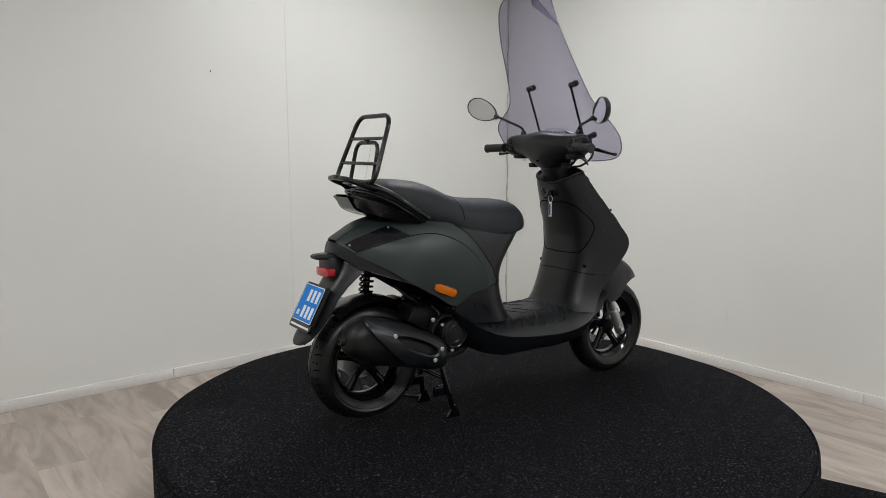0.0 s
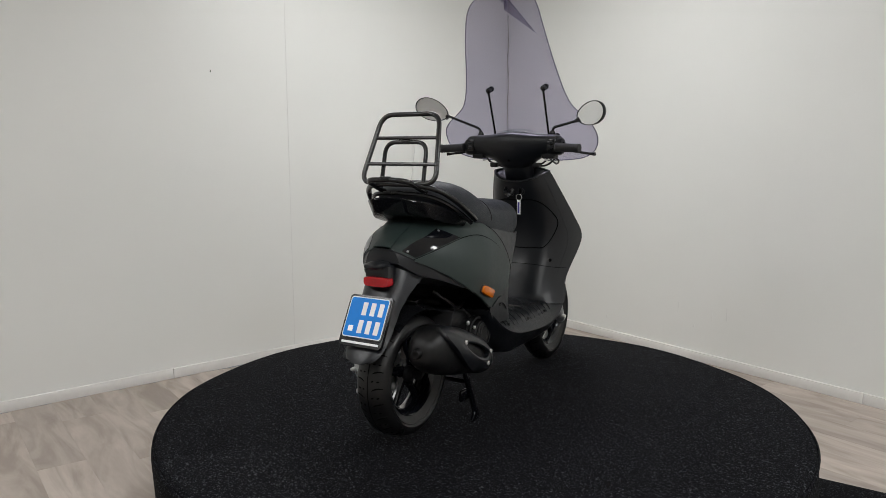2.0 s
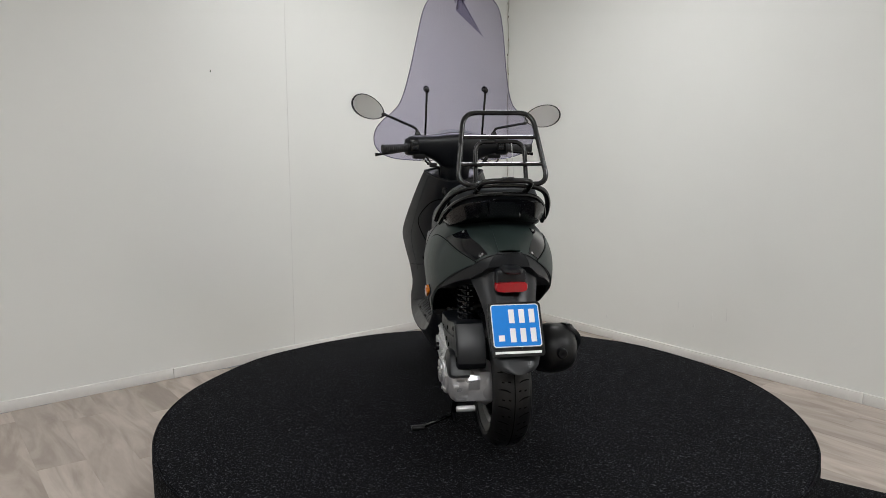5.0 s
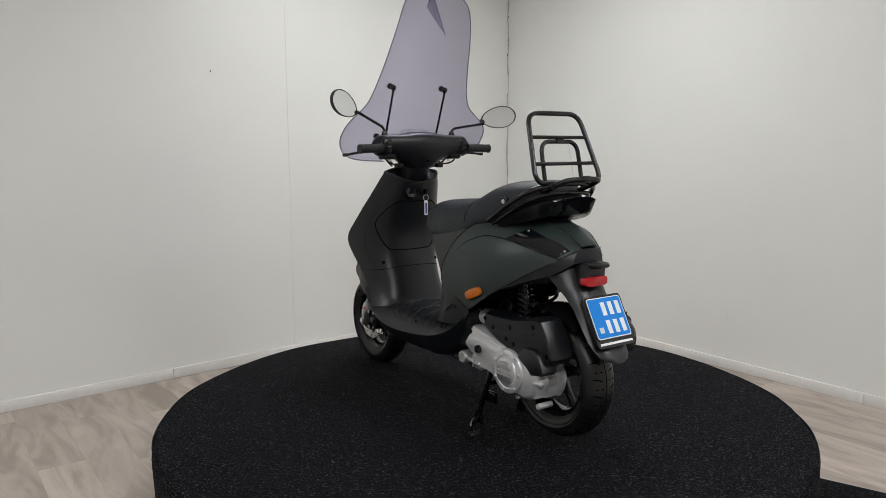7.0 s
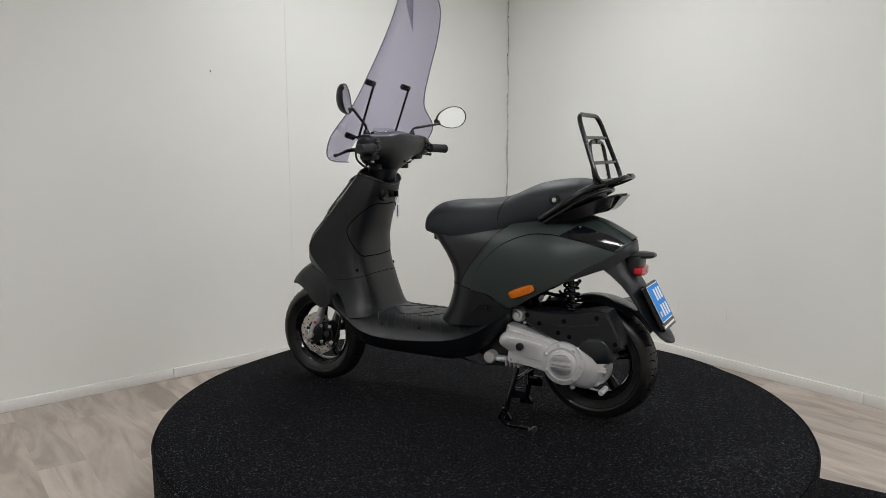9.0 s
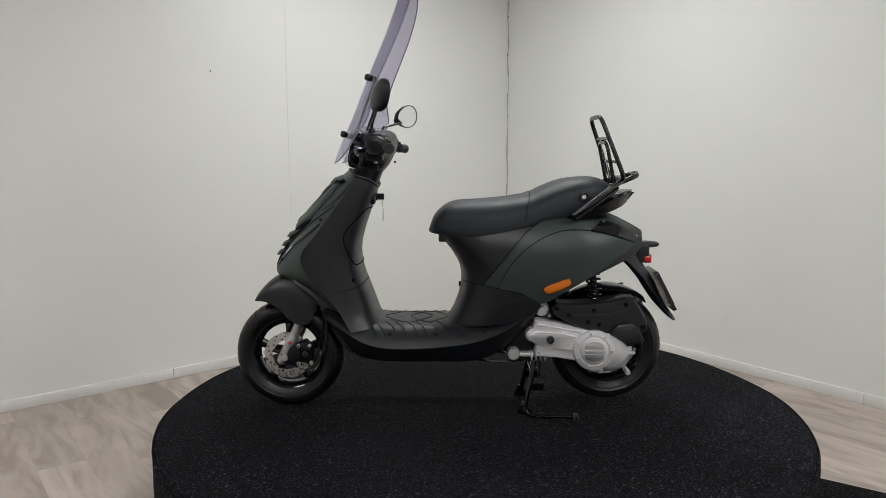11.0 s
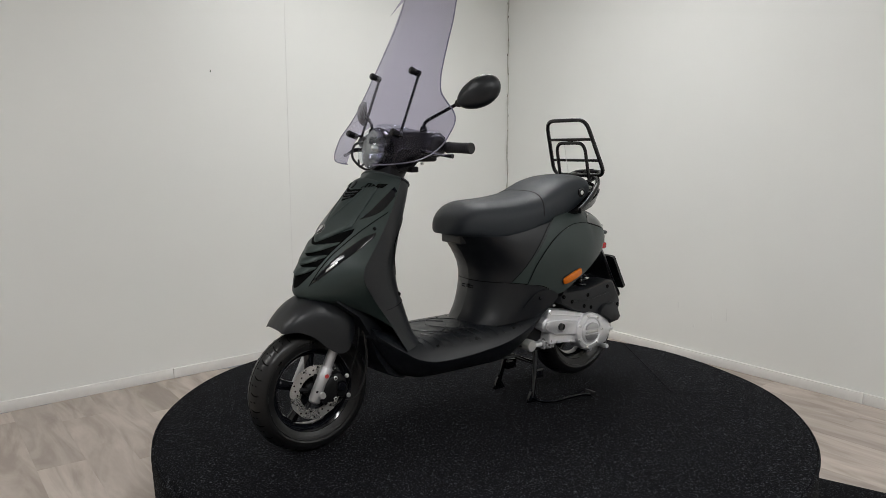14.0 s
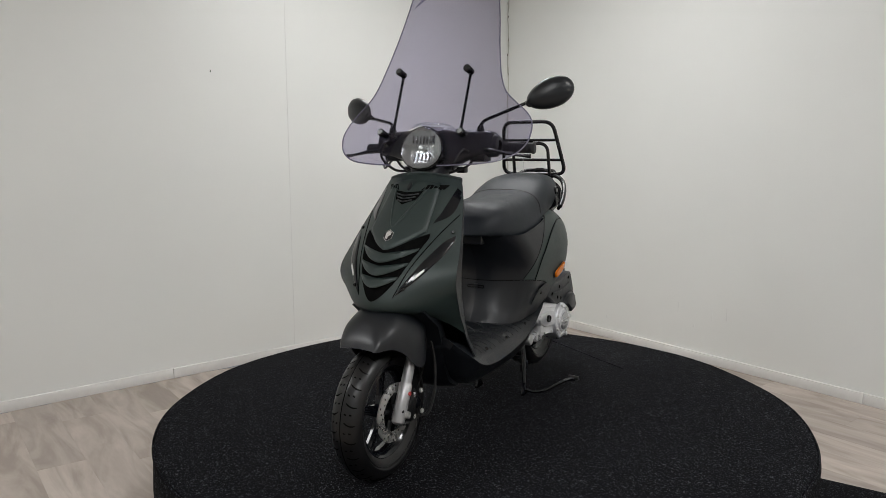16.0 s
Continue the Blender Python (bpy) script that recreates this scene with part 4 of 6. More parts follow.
# upper side scoops and slim front indicators
for side in (1, -1):
    lay("side_scoop", [(side * 0.106, 0.776), (side * 0.143, 0.800), (side * 0.150, 0.862)], [(side * 0.116, 0.804), (side * 0.124, 0.846), (side * 0.131, 0.880)], 12, 4, 0.002, 0.001, M_GLOSS, "gloss black side scoop")
    ind = lay("front_indicator", [(side * 0.066, 0.574), (side * 0.098, 0.602), (side * 0.135, 0.642), (side * 0.164, 0.685), (side * 0.178, 0.724)], [(side * 0.070, 0.588), (side * 0.098, 0.634), (side * 0.128, 0.684), (side * 0.156, 0.726), (side * 0.174, 0.738)], 22, 6, 0.004, 0.001, M_GLOSS, "slim smoked gloss indicator")
    lay("indicator_reflector", [(side * 0.104, 0.614), (side * 0.117, 0.627), (side * 0.130, 0.642)], [(side * 0.103, 0.622), (side * 0.115, 0.637), (side * 0.128, 0.648)], 8, 3, 0.0055, 0.004, M_SILV, "bright reflector strip")
    for y, z in ((0.164, 0.748), (0.084, 0.592)):
        p = front_pt(side * y, z, 0.005)
        bolt(scooter, p, (1, side * 0.6, 0.3), 0.0055, M_SATIN)
    bm = bmesh.new()
    tube(bm, [front_pt(side * y, z, 0.0005) for y, z in spline([(0.060, 0.568), (0.085, 0.64), (0.112, 0.70), (0.135, 0.748), (0.163, 0.80)], 24)], 0.0016, 6)
    part("shield_gap", bm, M_VOID, scooter)


# ---- rear of the shield: glove box outline, lock, hook, screws
def rear_pt(y, z, lift=0.0):
    return cast(tree_in, (-0.5, y, z), (1, 0, 0), lift)[0]


bm = bmesh.new()
tube(bm, [rear_pt(y, z, 0.0004) for y, z in spline([(0.0, 0.782), (0.07, 0.784), (0.11, 0.765), (0.152, 0.70), (0.150, 0.66), (0.105, 0.578), (0.06, 0.572), (0, 0.570), (-0.06, 0.572), (-0.105, 0.578), (-0.150, 0.66), (-0.152, 0.70), (-0.11, 0.765), (-0.07, 0.784), (0, 0.782)], 90)], 0.0023, 6)
part("glove_box_gap", bm, M_VOID, scooter)
bm = bmesh.new()
tube(bm, [rear_pt(y, z, 0.0004) for y, z in spline([(-0.180, 0.482), (-0.1, 0.498), (0, 0.502), (0.1, 0.498), (0.180, 0.482)], 40)], 0.0014, 6)
part("shield_gap", bm, M_VOID, scooter)
for side in (1, -1):
    bolt(scooter, rear_pt(side * 0.132, 0.520, 0.001), (-1, 0, 0), 0.007, M_VOID)
bm = bmesh.new()
p = rear_pt(0.035, 0.822)
lathe(bm, [(0.010, -0.003), (0.022, -0.006), (0.026, -0.004), (0.026, 0.01)], (p.x, p.y, p.z), "x", 24)
part("fuel_flap_ring", bm, M_SATIN, scooter)
p = rear_pt(-0.024, 0.822)
bm = bmesh.new()
lathe(bm, [(0, -0.010), (0.010, -0.010), (0.012, -0.007), (0.015, -0.007), (0.016, 0.01)], (p.x, p.y, p.z), "x", 24)
part("ignition_lock", bm, M_DARK, scooter)
bm = bmesh.new()
box(bm, p.x - 0.032, p.x - 0.008, p.y - 0.001, p.y + 0.001, p.z - 0.012, p.z + 0.012, 0.0008)
key = part("key", bm, M_SATIN, scooter)
bm = bmesh.new()
tube(bm, [(p.x - 0.026 + 0.0 * a, p.y + 0.013 * math.cos(a), p.z - 0.024 + 0.013 * math.sin(a)) for a in np.linspace(0, 6.283, 20, endpoint=False)], 0.0013, 6, close=True)
part("key_ring", bm, M_STEEL, key)
bm = bmesh.new()
box(bm, p.x - 0.0275, p.x - 0.0245, p.y - 0.008, p.y + 0.008, p.z - 0.098, p.z - 0.037, 0.001)
part("key_tag", bm, M_WHITE, key, "white strip key tag")
bm = bmesh.new()
box(bm, p.x - 0.0283, p.x - 0.0240, p.y - 0.004, p.y + 0.004, p.z - 0.092, p.z - 0.045)
part("tag_print", bm, M_INK, key)
bm = bmesh.new()

# ------------------------------------------------ footboard
FT = [(0.575, 0.425, 0.398, 0.165, 0.375, 0.09), (0.53, 0.405, 0.362, 0.184, 0.315, 0.12), (0.48, 0.385, 0.330, 0.192, 0.255, 0.125), (0.43, 0.367, 0.300, 0.196, 0.222, 0.125), (0.37, 0.358, 0.282, 0.197, 0.211, 0.125), (0.30, 0.356, 0.276, 0.197, 0.208, 0.125), (0.2, 0.357, 0.279, 0.196, 0.208, 0.125),
      (0.1, 0.358, 0.288, 0.194, 0.208, 0.125), (0.03, 0.360, 0.298, 0.192, 0.209, 0.125), (-0.05, 0.368, 0.322, 0.190, 0.232, 0.12), (-0.12, 0.385, 0.358, 0.187, 0.285, 0.12), (-0.19, 0.420, 0.410, 0.184, 0.365, 0.12), (-0.215, 0.435, 0.430, 0.182, 0.405, 0.12)]


def foot_ring(v):
    x, zt, ze, w, zb, wb = v
    half = [(0, zt), (w * 0.35, zt - 0.002), (w * 0.65, zt - 0.008), (w * 0.82, zt - (zt - ze) * 0.35), (w * 0.95, ze + (zt - ze) * 0.22), (w, ze), (w - 0.004, ze - 0.010), (w - 0.012, ze - 0.018), (wb + (w - wb) * 0.62, zb + (ze - zb) * 0.4), (wb + (w - wb) * 0.25, zb + (ze - zb) * 0.08), (wb * 0.8, zb)]
    return [Vector((x, y, z)) for y, z in half] + [Vector((x, -y, z)) for y, z in half[::-1][:-1]]


bm = bmesh.new()
loft(bm, [foot_ring(v) for v in spline(FT, 44)])
foot = part("footboard", bm, M_FLOORP, scooter, "black plastic footboard with moulded ribs", 35)
tree_f = bvh(foot)
rng = random.Random(2)
for side in (1, -1):
    for k in range(12):
        x = 0.395 - 0.04 * k
        pts = [cast(tree_f, (x + 0.035 - 0.05 * t + (0.006 if k % 2 else 0), side * (0.085 + 0.085 * t), 0.8), (0, 0, -1), 0.0006)[0] for t in np.linspace(0, 1, 6)]
        bm = bmesh.new()
        tube(bm, pts, 0.0027, 6)
        part("tread_rib", bm, M_BLACK, foot)
    for x0, x1 in ((0.36, 0.18), (0.26, 0.12)):
        bm = bmesh.new()
        pts = [cast(tree_f, (x0 + (x1 - x0) * t, side * (0.012 + 0.075 * math.sin(t * math.pi)), 0.8), (0, 0, -1), 0.0005)[0] for t in np.linspace(0, 1, 14)]
        tube(bm, pts, 0.0024, 6)
        part("tread_rib", bm, M_BLACK, foot)
    for x in (0.33, 0.16, -0.02):
        bolt(scooter, cast(tree_f, (x, side * 0.165, 0.8), (0, 0, -1), 0.001)[0], (0, 0, 1), 0.006, M_SATIN)

# ------------------------------------------------ steering head, lamp, bars
bm = bmesh.new()
rings = []
for x, z, rx, ry in [(0.440, 0.855, 0.054, 0.064), (0.428, 0.90, 0.060, 0.063), (0.412, 0.935, 0.066, 0.068), (0.402, 0.960, 0.068, 0.076), (0.398, 0.985, 0.060, 0.080)]:
    rings.append([Vector((x + rx * math.cos(t), ry * math.copysign(abs(math.sin(t)) ** 0.8, math.sin(t)), z - 0.25 * rx * math.cos(t))) for t in np.linspace(0, 6.2832, 30, endpoint=False)])
loft(bm, rings)
part("steering_neck", bm, M_BLACK, scooter, "black steering column cover", 60)

HB = [(-0.212, 0.366, 0.026, 1.050, 0.994), (-0.204, 0.366, 0.036, 1.058, 0.986), (-0.17, 0.367, 0.043, 1.062, 0.979), (-0.12, 0.370, 0.050, 1.064, 0.966), (-0.085, 0.374, 0.058, 1.067, 0.948), (-0.055, 0.377, 0.064, 1.072, 0.925), (0.0, 0.378, 0.068, 1.076, 0.912)]
HB = HB + [(-a, b_, c_, d_, e_) for a, b_, c_, d_, e_ in HB[::-1][1:]]
bm = bmesh.new()
rings = []
for y, x, rx, zt, zb in spline(HB, 45):
    zm = max(1.02, (zt + zb) / 2)
    ring = []
    for t in np.linspace(0, 6.2832, 36, endpoint=False):
        c_, n_ = math.cos(t), math.sin(t)
        z = zm + (zt - zm) * abs(n_) ** 0.6 if n_ > 0 else zm - (zm - zb) * abs(n_) ** 0.9
        lean = 0.30 * (1.02 - z) if z < 1.02 else 0.0
        ring.append(Vector((x + lean + rx * math.copysign(abs(c_) ** 0.55, c_), y, z)))
    rings.append(ring)
loft(bm, rings)
part("handlebar_cover", bm, M_BLACK, scooter, "smooth black handlebar cover", 60)
bolt(scooter, (0.318, 0.0, 0.955), (-1, 0, 0.2), 0.004, M_VOID)

# headlight: bowl, reflector and clear lens, leaning back
HLM = Matrix.Translation((0.458, -0.0, 1.003)) @ Matrix.Rotation(radians(-12), 4, "Y")


def hl(bm):
    bmesh.ops.transform(bm, matrix=HLM, verts=bm.verts)
    return bm


def lamp_ring(x, s):
    return [Vector((x, 0.076 * s * math.cos(t) * (1 - 0.10 * math.sin(t)), 0.070 * s * math.sin(t))) for t in np.linspace(0, 6.2832, 40, endpoint=False)]


bm = bmesh.new()
loft(bm, [lamp_ring(-0.05, 0.9), lamp_ring(0.0, 1.04), lamp_ring(0.018, 1.03), lamp_ring(0.020, 0.985), lamp_ring(0.008, 0.97)])
head = part("headlight", hl(bm), M_GLOSS, scooter, "round clear headlight with chrome reflector")
bm = bmesh.new()
grid(bm, [lamp_ring(x, s) for x, s in [(0.0225, 0.97), (0.0185, 0.86), (0.0155, 0.72), (0.0125, 0.55), (0.0105, 0.36), (0.0095, 0.18), (0.0092, 0.02)]], True)
part("reflector", hl(bm), M_REFL, head, "faceted chrome reflector", 15)
bm = bmesh.new()
for k in range(-3, 4):
    box(bm, 0.010, 0.0165 + 0.0006 * k * k, 0.012 * k - 0.0008, 0.012 * k + 0.0008, 0.016, 0.040, 0.0004)
for k in range(-2, 3):
    box(bm, 0.010, 0.0165 + 0.0006 * k * k, 0.014 * k - 0.0008, 0.014 * k + 0.0008, -0.042, -0.018, 0.0004)
part("reflector_facets", hl(bm), M_REFL, head)
bm = bmesh.new()
lathe(bm, [(0, 0.030), (0.006, 0.029), (0.010, 0.024), (0.0105, 0.008)], (0, 0, 0), "x", 18)
part("bulb_cap", hl(bm), M_SILV, head)
bm = bmesh.new()
grid(bm, [lamp_ring(x, s) for x, s in [(0.018, 1.01), (0.030, 0.98), (0.043, 0.86), (0.052, 0.65), (0.057, 0.4), (0.059, 0.02)]], True)
lens = part("lens", hl(bm), M_LENS, head, "clear domed lens")
lens.visible_shadow = False

# instrument glass
bm = bmesh.new()
rings = []
for s, z in [(1, 0), (0.97, 0.006), (0.8, 0.013), (0.4, 0.017), (0.05, 0.018)]:
    rings.append([Vector((0.395 + 0.058 * s * math.cos(t), 0.078 * s * math.sin(t), 1.068 + z + 0.2 * 0.058 * s * math.cos(t))) for t in np.linspace(0, 6.2832, 28, endpoint=False)])
grid(bm, rings, True)
o = part("instrument_glass", bm, M_LENS, scooter, "clear domed instrument glass")
o.visible_shadow = False
bm = bmesh.new()
lathe(bm, [(0, 0), (0.055, 0), (0.06, -0.01)], (0.395, 0, 1.072), "z", 24)
part("instrument_dial", bm, M_SILV, scooter, "pale instrument face")

for side in (1, -1):
    s = side
    bm = bmesh.new()
    prof = [(0.0, 0.320), (0.016, 0.320), (0.0185, 0.317), (0.0185, 0.311)]
    for k in range(11):
        y = 0.309 - k * 0.0085
        prof += [(0.0175, y), (0.0164, y - 0.003), (0.0164, y - 0.0045), (0.0175, y - 0.0055)]
    prof += [(0.019, 0.220), (0.019, 0.212), (0, 0.212)]
    lathe(bm, [(r, s * h) for r, h in prof], (0, 0, 0), "y", 20)
    bmesh.ops.transform(bm, matrix=Matrix.Translation((0.357, 0.010 if s > 0 else 0.0, 1.016)) @ Matrix.Rotation(radians(s * 9), 4, "Z") @ Matrix.Rotation(radians(-s * 2), 4, "X"), verts=bm.verts)
    g = part("grip", bm, M_GRIP, scooter, "ribbed black rubber grip")
    bm = bmesh.new()
    box(bm, 0.322, 0.345, s * 0.168, s * 0.206, 0.996, 1.046, 0.006)
    sw = part("switch_block", bm, M_SATIN, scooter)
    for k, z in enumerate((1.028, 1.010)):
        bm = bmesh.new()
        box(bm, 0.312, 0.322, s * 0.175, s * 0.195, z - 0.005, z + 0.005, 0.002)
        part("switch", bm, M_BLACK, sw)
    bm = bmesh.new()
    lathe(bm, [(0.018, s * 0.226), (0.030, s * 0.224), (0.036, s * 0.217), (0.038, s * 0.208), (0.038, s * 0.172), (0.034, s * 0.160), (0, s * 0.160)], (0.364, 0, 1.014), "y", 30)
    part("switch_housing", bm, M_BLACK, scooter, "round black plastic switch housing", 40)
    # brake lever
    bm = bmesh.new()
    tube(bm, [(0.40, s * 0.185, 1.003), (0.43, s * 0.215, 1.000), (0.425, s * 0.27, 0.990), (0.405, s * 0.33, 0.982), (0.40, s * 0.348, 0.981)], [0.008, 0.0075, 0.006, 0.005, 0.0075], 8, 18)
    part("brake_lever", bm, M_SATIN, scooter)
    bm = bmesh.new()
    box(bm, 0.345, 0.405, s * 0.135, s * 0.19, 0.962, 0.992, 0.008)
    part("lever_clamp", bm, M_DARK, scooter)
    bm = bmesh.new()
    tube(bm, [(0.395, s * 0.15, 0.975), (0.40, s * 0.13, 0.950), (0.41, s * 0.10, 0.935), (0.42, s * 0.07, 0.925)], 0.004, 6, 14)
    part("brake_hose", bm, M_RUBBER, scooter)
    bolt(scooter, (0.375, s * 0.145, 0.955), (0, 0, -1), 0.007)
for pts in ([(0.40, 0.14, 0.99), (0.455, 0.135, 1.0), (0.47, 0.115, 0.965), (0.445, 0.10, 0.935), (0.42, 0.12, 0.94)], [(0.40, -0.15, 1.03), (0.46, -0.16, 1.02), (0.475, -0.155, 0.975), (0.45, -0.12, 0.935), (0.43, -0.09, 0.93)]):
    bm = bmesh.new()
    tube(bm, pts, 0.0045, 7, 22)
    part("brake_hose", bm, M_RUBBER, scooter)
for side in (1, -1):
    bm = bmesh.new()
    box(bm, 0.37, 0.40, side * 0.085, side * 0.115, 0.925, 0.945, 0.004)
    part("hose_clamp", bm, M_DARK, scooter)
bm = bmesh.new()
tube(bm, [(0.37, -0.16, 0.985), (0.40, -0.19, 0.955), (0.44, -0.165, 0.94), (0.47, -0.12, 0.965)], 0.004, 6, 14)
part("brake_hose", bm, M_RUBBER, scooter)
bm = bmesh.new()
lathe(bm, [(0, 0.20), (0.021, 0.2), (0.022, 0.165), (0.0, 0.16)], (0.405, -0.0, 1.03), "y", 18)
for v in bm.verts:
    v.co.y = -v.co.y
part("brake_reservoir", bm, M_BLACK, scooter)


# mirrors
def mirror(side, cx, cy, cz, tilt, yaw):
    bm = bmesh.new()
    inner = (cx + 0.022, cy - side * 0.070, cz - 0.028)
    tube(bm, rounded([(0.385, side * 0.166, 1.050), (0.385, side * 0.168, 1.090), inner], 0.02), 0.0055, 8)
    root = part("mirror_stalk", bm, M_SATIN, scooter)
    bm = bmesh.new()
    lathe(bm, [(0, -0.02), (0.011, -0.02), (0.013, 0.0), (0.009, 0.012), (0, 0.012)], (0.385, side * 0.167, 1.066), "z", 14)
    part("stalk_foot", bm, M_SATIN, root)
    m = Matrix.Translation((cx, cy, cz)) @ Matrix.Rotation(radians(side * yaw), 4, "Z") @ Matrix.Rotation(radians(side * tilt), 4, "X")

    def egg(x, s, dy=0.0):
        return [m @ Vector((x, side * (0.078 * s * math.cos(t) + dy), 0.047 * s * (1 + 0.14 * math.cos(t)) * math.sin(t))) for t in np.linspace(0, 6.2832, 36, endpoint=False)]
    bm = bmesh.new()
    loft(bm, [egg(0.002, 0.94), egg(-0.004, 0.99), egg(0.002, 1.0), egg(0.012, 0.95), egg(0.022, 0.80, -0.004), egg(0.029, 0.52, -0.008), egg(0.032, 0.15, -0.01)])
    part("mirror_shell", bm, M_BLACK, root, "black teardrop mirror housing", 60)
    bm = bmesh.new()
    loft(bm, [egg(0.004, 0.925), egg(-0.0025, 0.925)])
    part("mirror_glass", bm, M_CHROME, root, "bright mirror glass")
    bm = bmesh.new()
    d = (m @ Vector((0.015, side * -0.070, -0.005))) - Vector(inner)
    tube(bm, [Vector(inner) - d * 0.1, Vector(inner) + d * 0.4, Vector(inner) + d * 0.9], [0.006, 0.010, 0.013], 10)
    part("mirror_joint", bm, M_RUBBER, root)


mirror(1, 0.322, 0.379, 1.176, 22, 24)
mirror(-1, 0.300, -0.360, 1.140, 8, 28)

# ------------------------------------------------ windscreen
SX = ([0.94, 0.96, 1.003, 1.138, 1.262, 1.425, 1.546, 1.64], [0.543, 0.537, 0.521, 0.464, 0.417, 0.347, 0.301, 0.266])
SW = [(0.952, 0.085), (0.957, 0.20), (0.968, 0.275), (0.99, 0.322), (1.02, 0.346), (1.055, 0.352), (1.09, 0.343), (1.12, 0.320), (1.15, 0.285), (1.185, 0.250), (1.23, 0.229), (1.28, 0.215), (1.35, 0.199), (1.42, 0.186), (1.50, 0.170), (1.55, 0.158), (1.585, 0.142), (1.610, 0.117), (1.625, 0.085), (1.632, 0.04), (1.633, 0.004)]
SK = ([0.95, 1.05, 1.2, 1.35, 1.5, 1.64], [0.62, 0.68, 1.2, 1.75, 2.3, 2.4])


def notch(z):
    q = (z - 0.985) / 0.088
    return 0.098 * math.sqrt(max(0.0, 1 - q * q)) if z > 0.985 else 0.098


def screen_pt(y, z, lift=0.0):
    return Vector((lerp(*SX, z) - lerp(*SK, z) * y * y + lift, y, z))


bm = bmesh.new()
levels = spline(SW, 74)
for side in (1, -1):
    rows_ = []
    for z, w in levels:
        n0 = min(notch(z), w - 0.003) if z < 1.073 else 0.0
        rows_.append([screen_pt(side * (n0 + (w - n0) * j / 14), z) for j in range(15)])
    grid(bm, rows_)
thick(bm, 0.0035)
screen = part("windscreen", bm, M_SCREEN, scooter, "tall smoke-violet transparent acrylic windscreen", 60)
bm = bmesh.new()
edge_pts = [screen_pt(w, z, -0.0017) for z, w in levels] + [screen_pt(-w, z, -0.0017) for z, w in levels[::-1]]
tube(bm, edge_pts, 0.0022, 6)
part("screen_edge", bm, M_EDGE, screen, "polished violet screen edge")
for side, y1 in ((1, 0.127), (-1, -0.127)):
    top, low = screen_pt(y1, 1.258), screen_pt(side * 0.147, 1.056)
    bm = bmesh.new()
    tube(bm, [(0.452, side * 0.126, 1.048), top + Vector((-0.024, 0, 0))], 0.0047, 8)
    stay = part("screen_stay", bm, M_SATIN, scooter)
    for p in (top, low):
        bm = bmesh.new()
        lathe(bm, [(0, 0.016), (0.008, 0.016), (0.012, 0.012), (0.0125, 0.002), (0.010, 0.0), (0.010, -0.005), (0.0115, -0.007), (0.0115, -0.024), (0.006, -0.028), (0, -0.028)], (0, 0, 0), "x", 16)
        bmesh.ops.transform(bm, matrix=Matrix.Translation(p) @ Matrix.Rotation(radians(-18), 4, "Y"), verts=bm.verts)
        part("screen_knob", bm, M_SATIN, stay)
    bm = bmesh.new()
    tube(bm, [low + Vector((-0.02, 0, 0)), (0.435, side * 0.12, 1.04)], 0.005, 8)
    part("stay_arm", bm, M_SATIN, stay)

# ------------------------------------------------ front wheel, fork, brake
FW, RW = Vector((0.742, 0.0, 0.210)), Vector((-0.493, 0.0, 0.249))


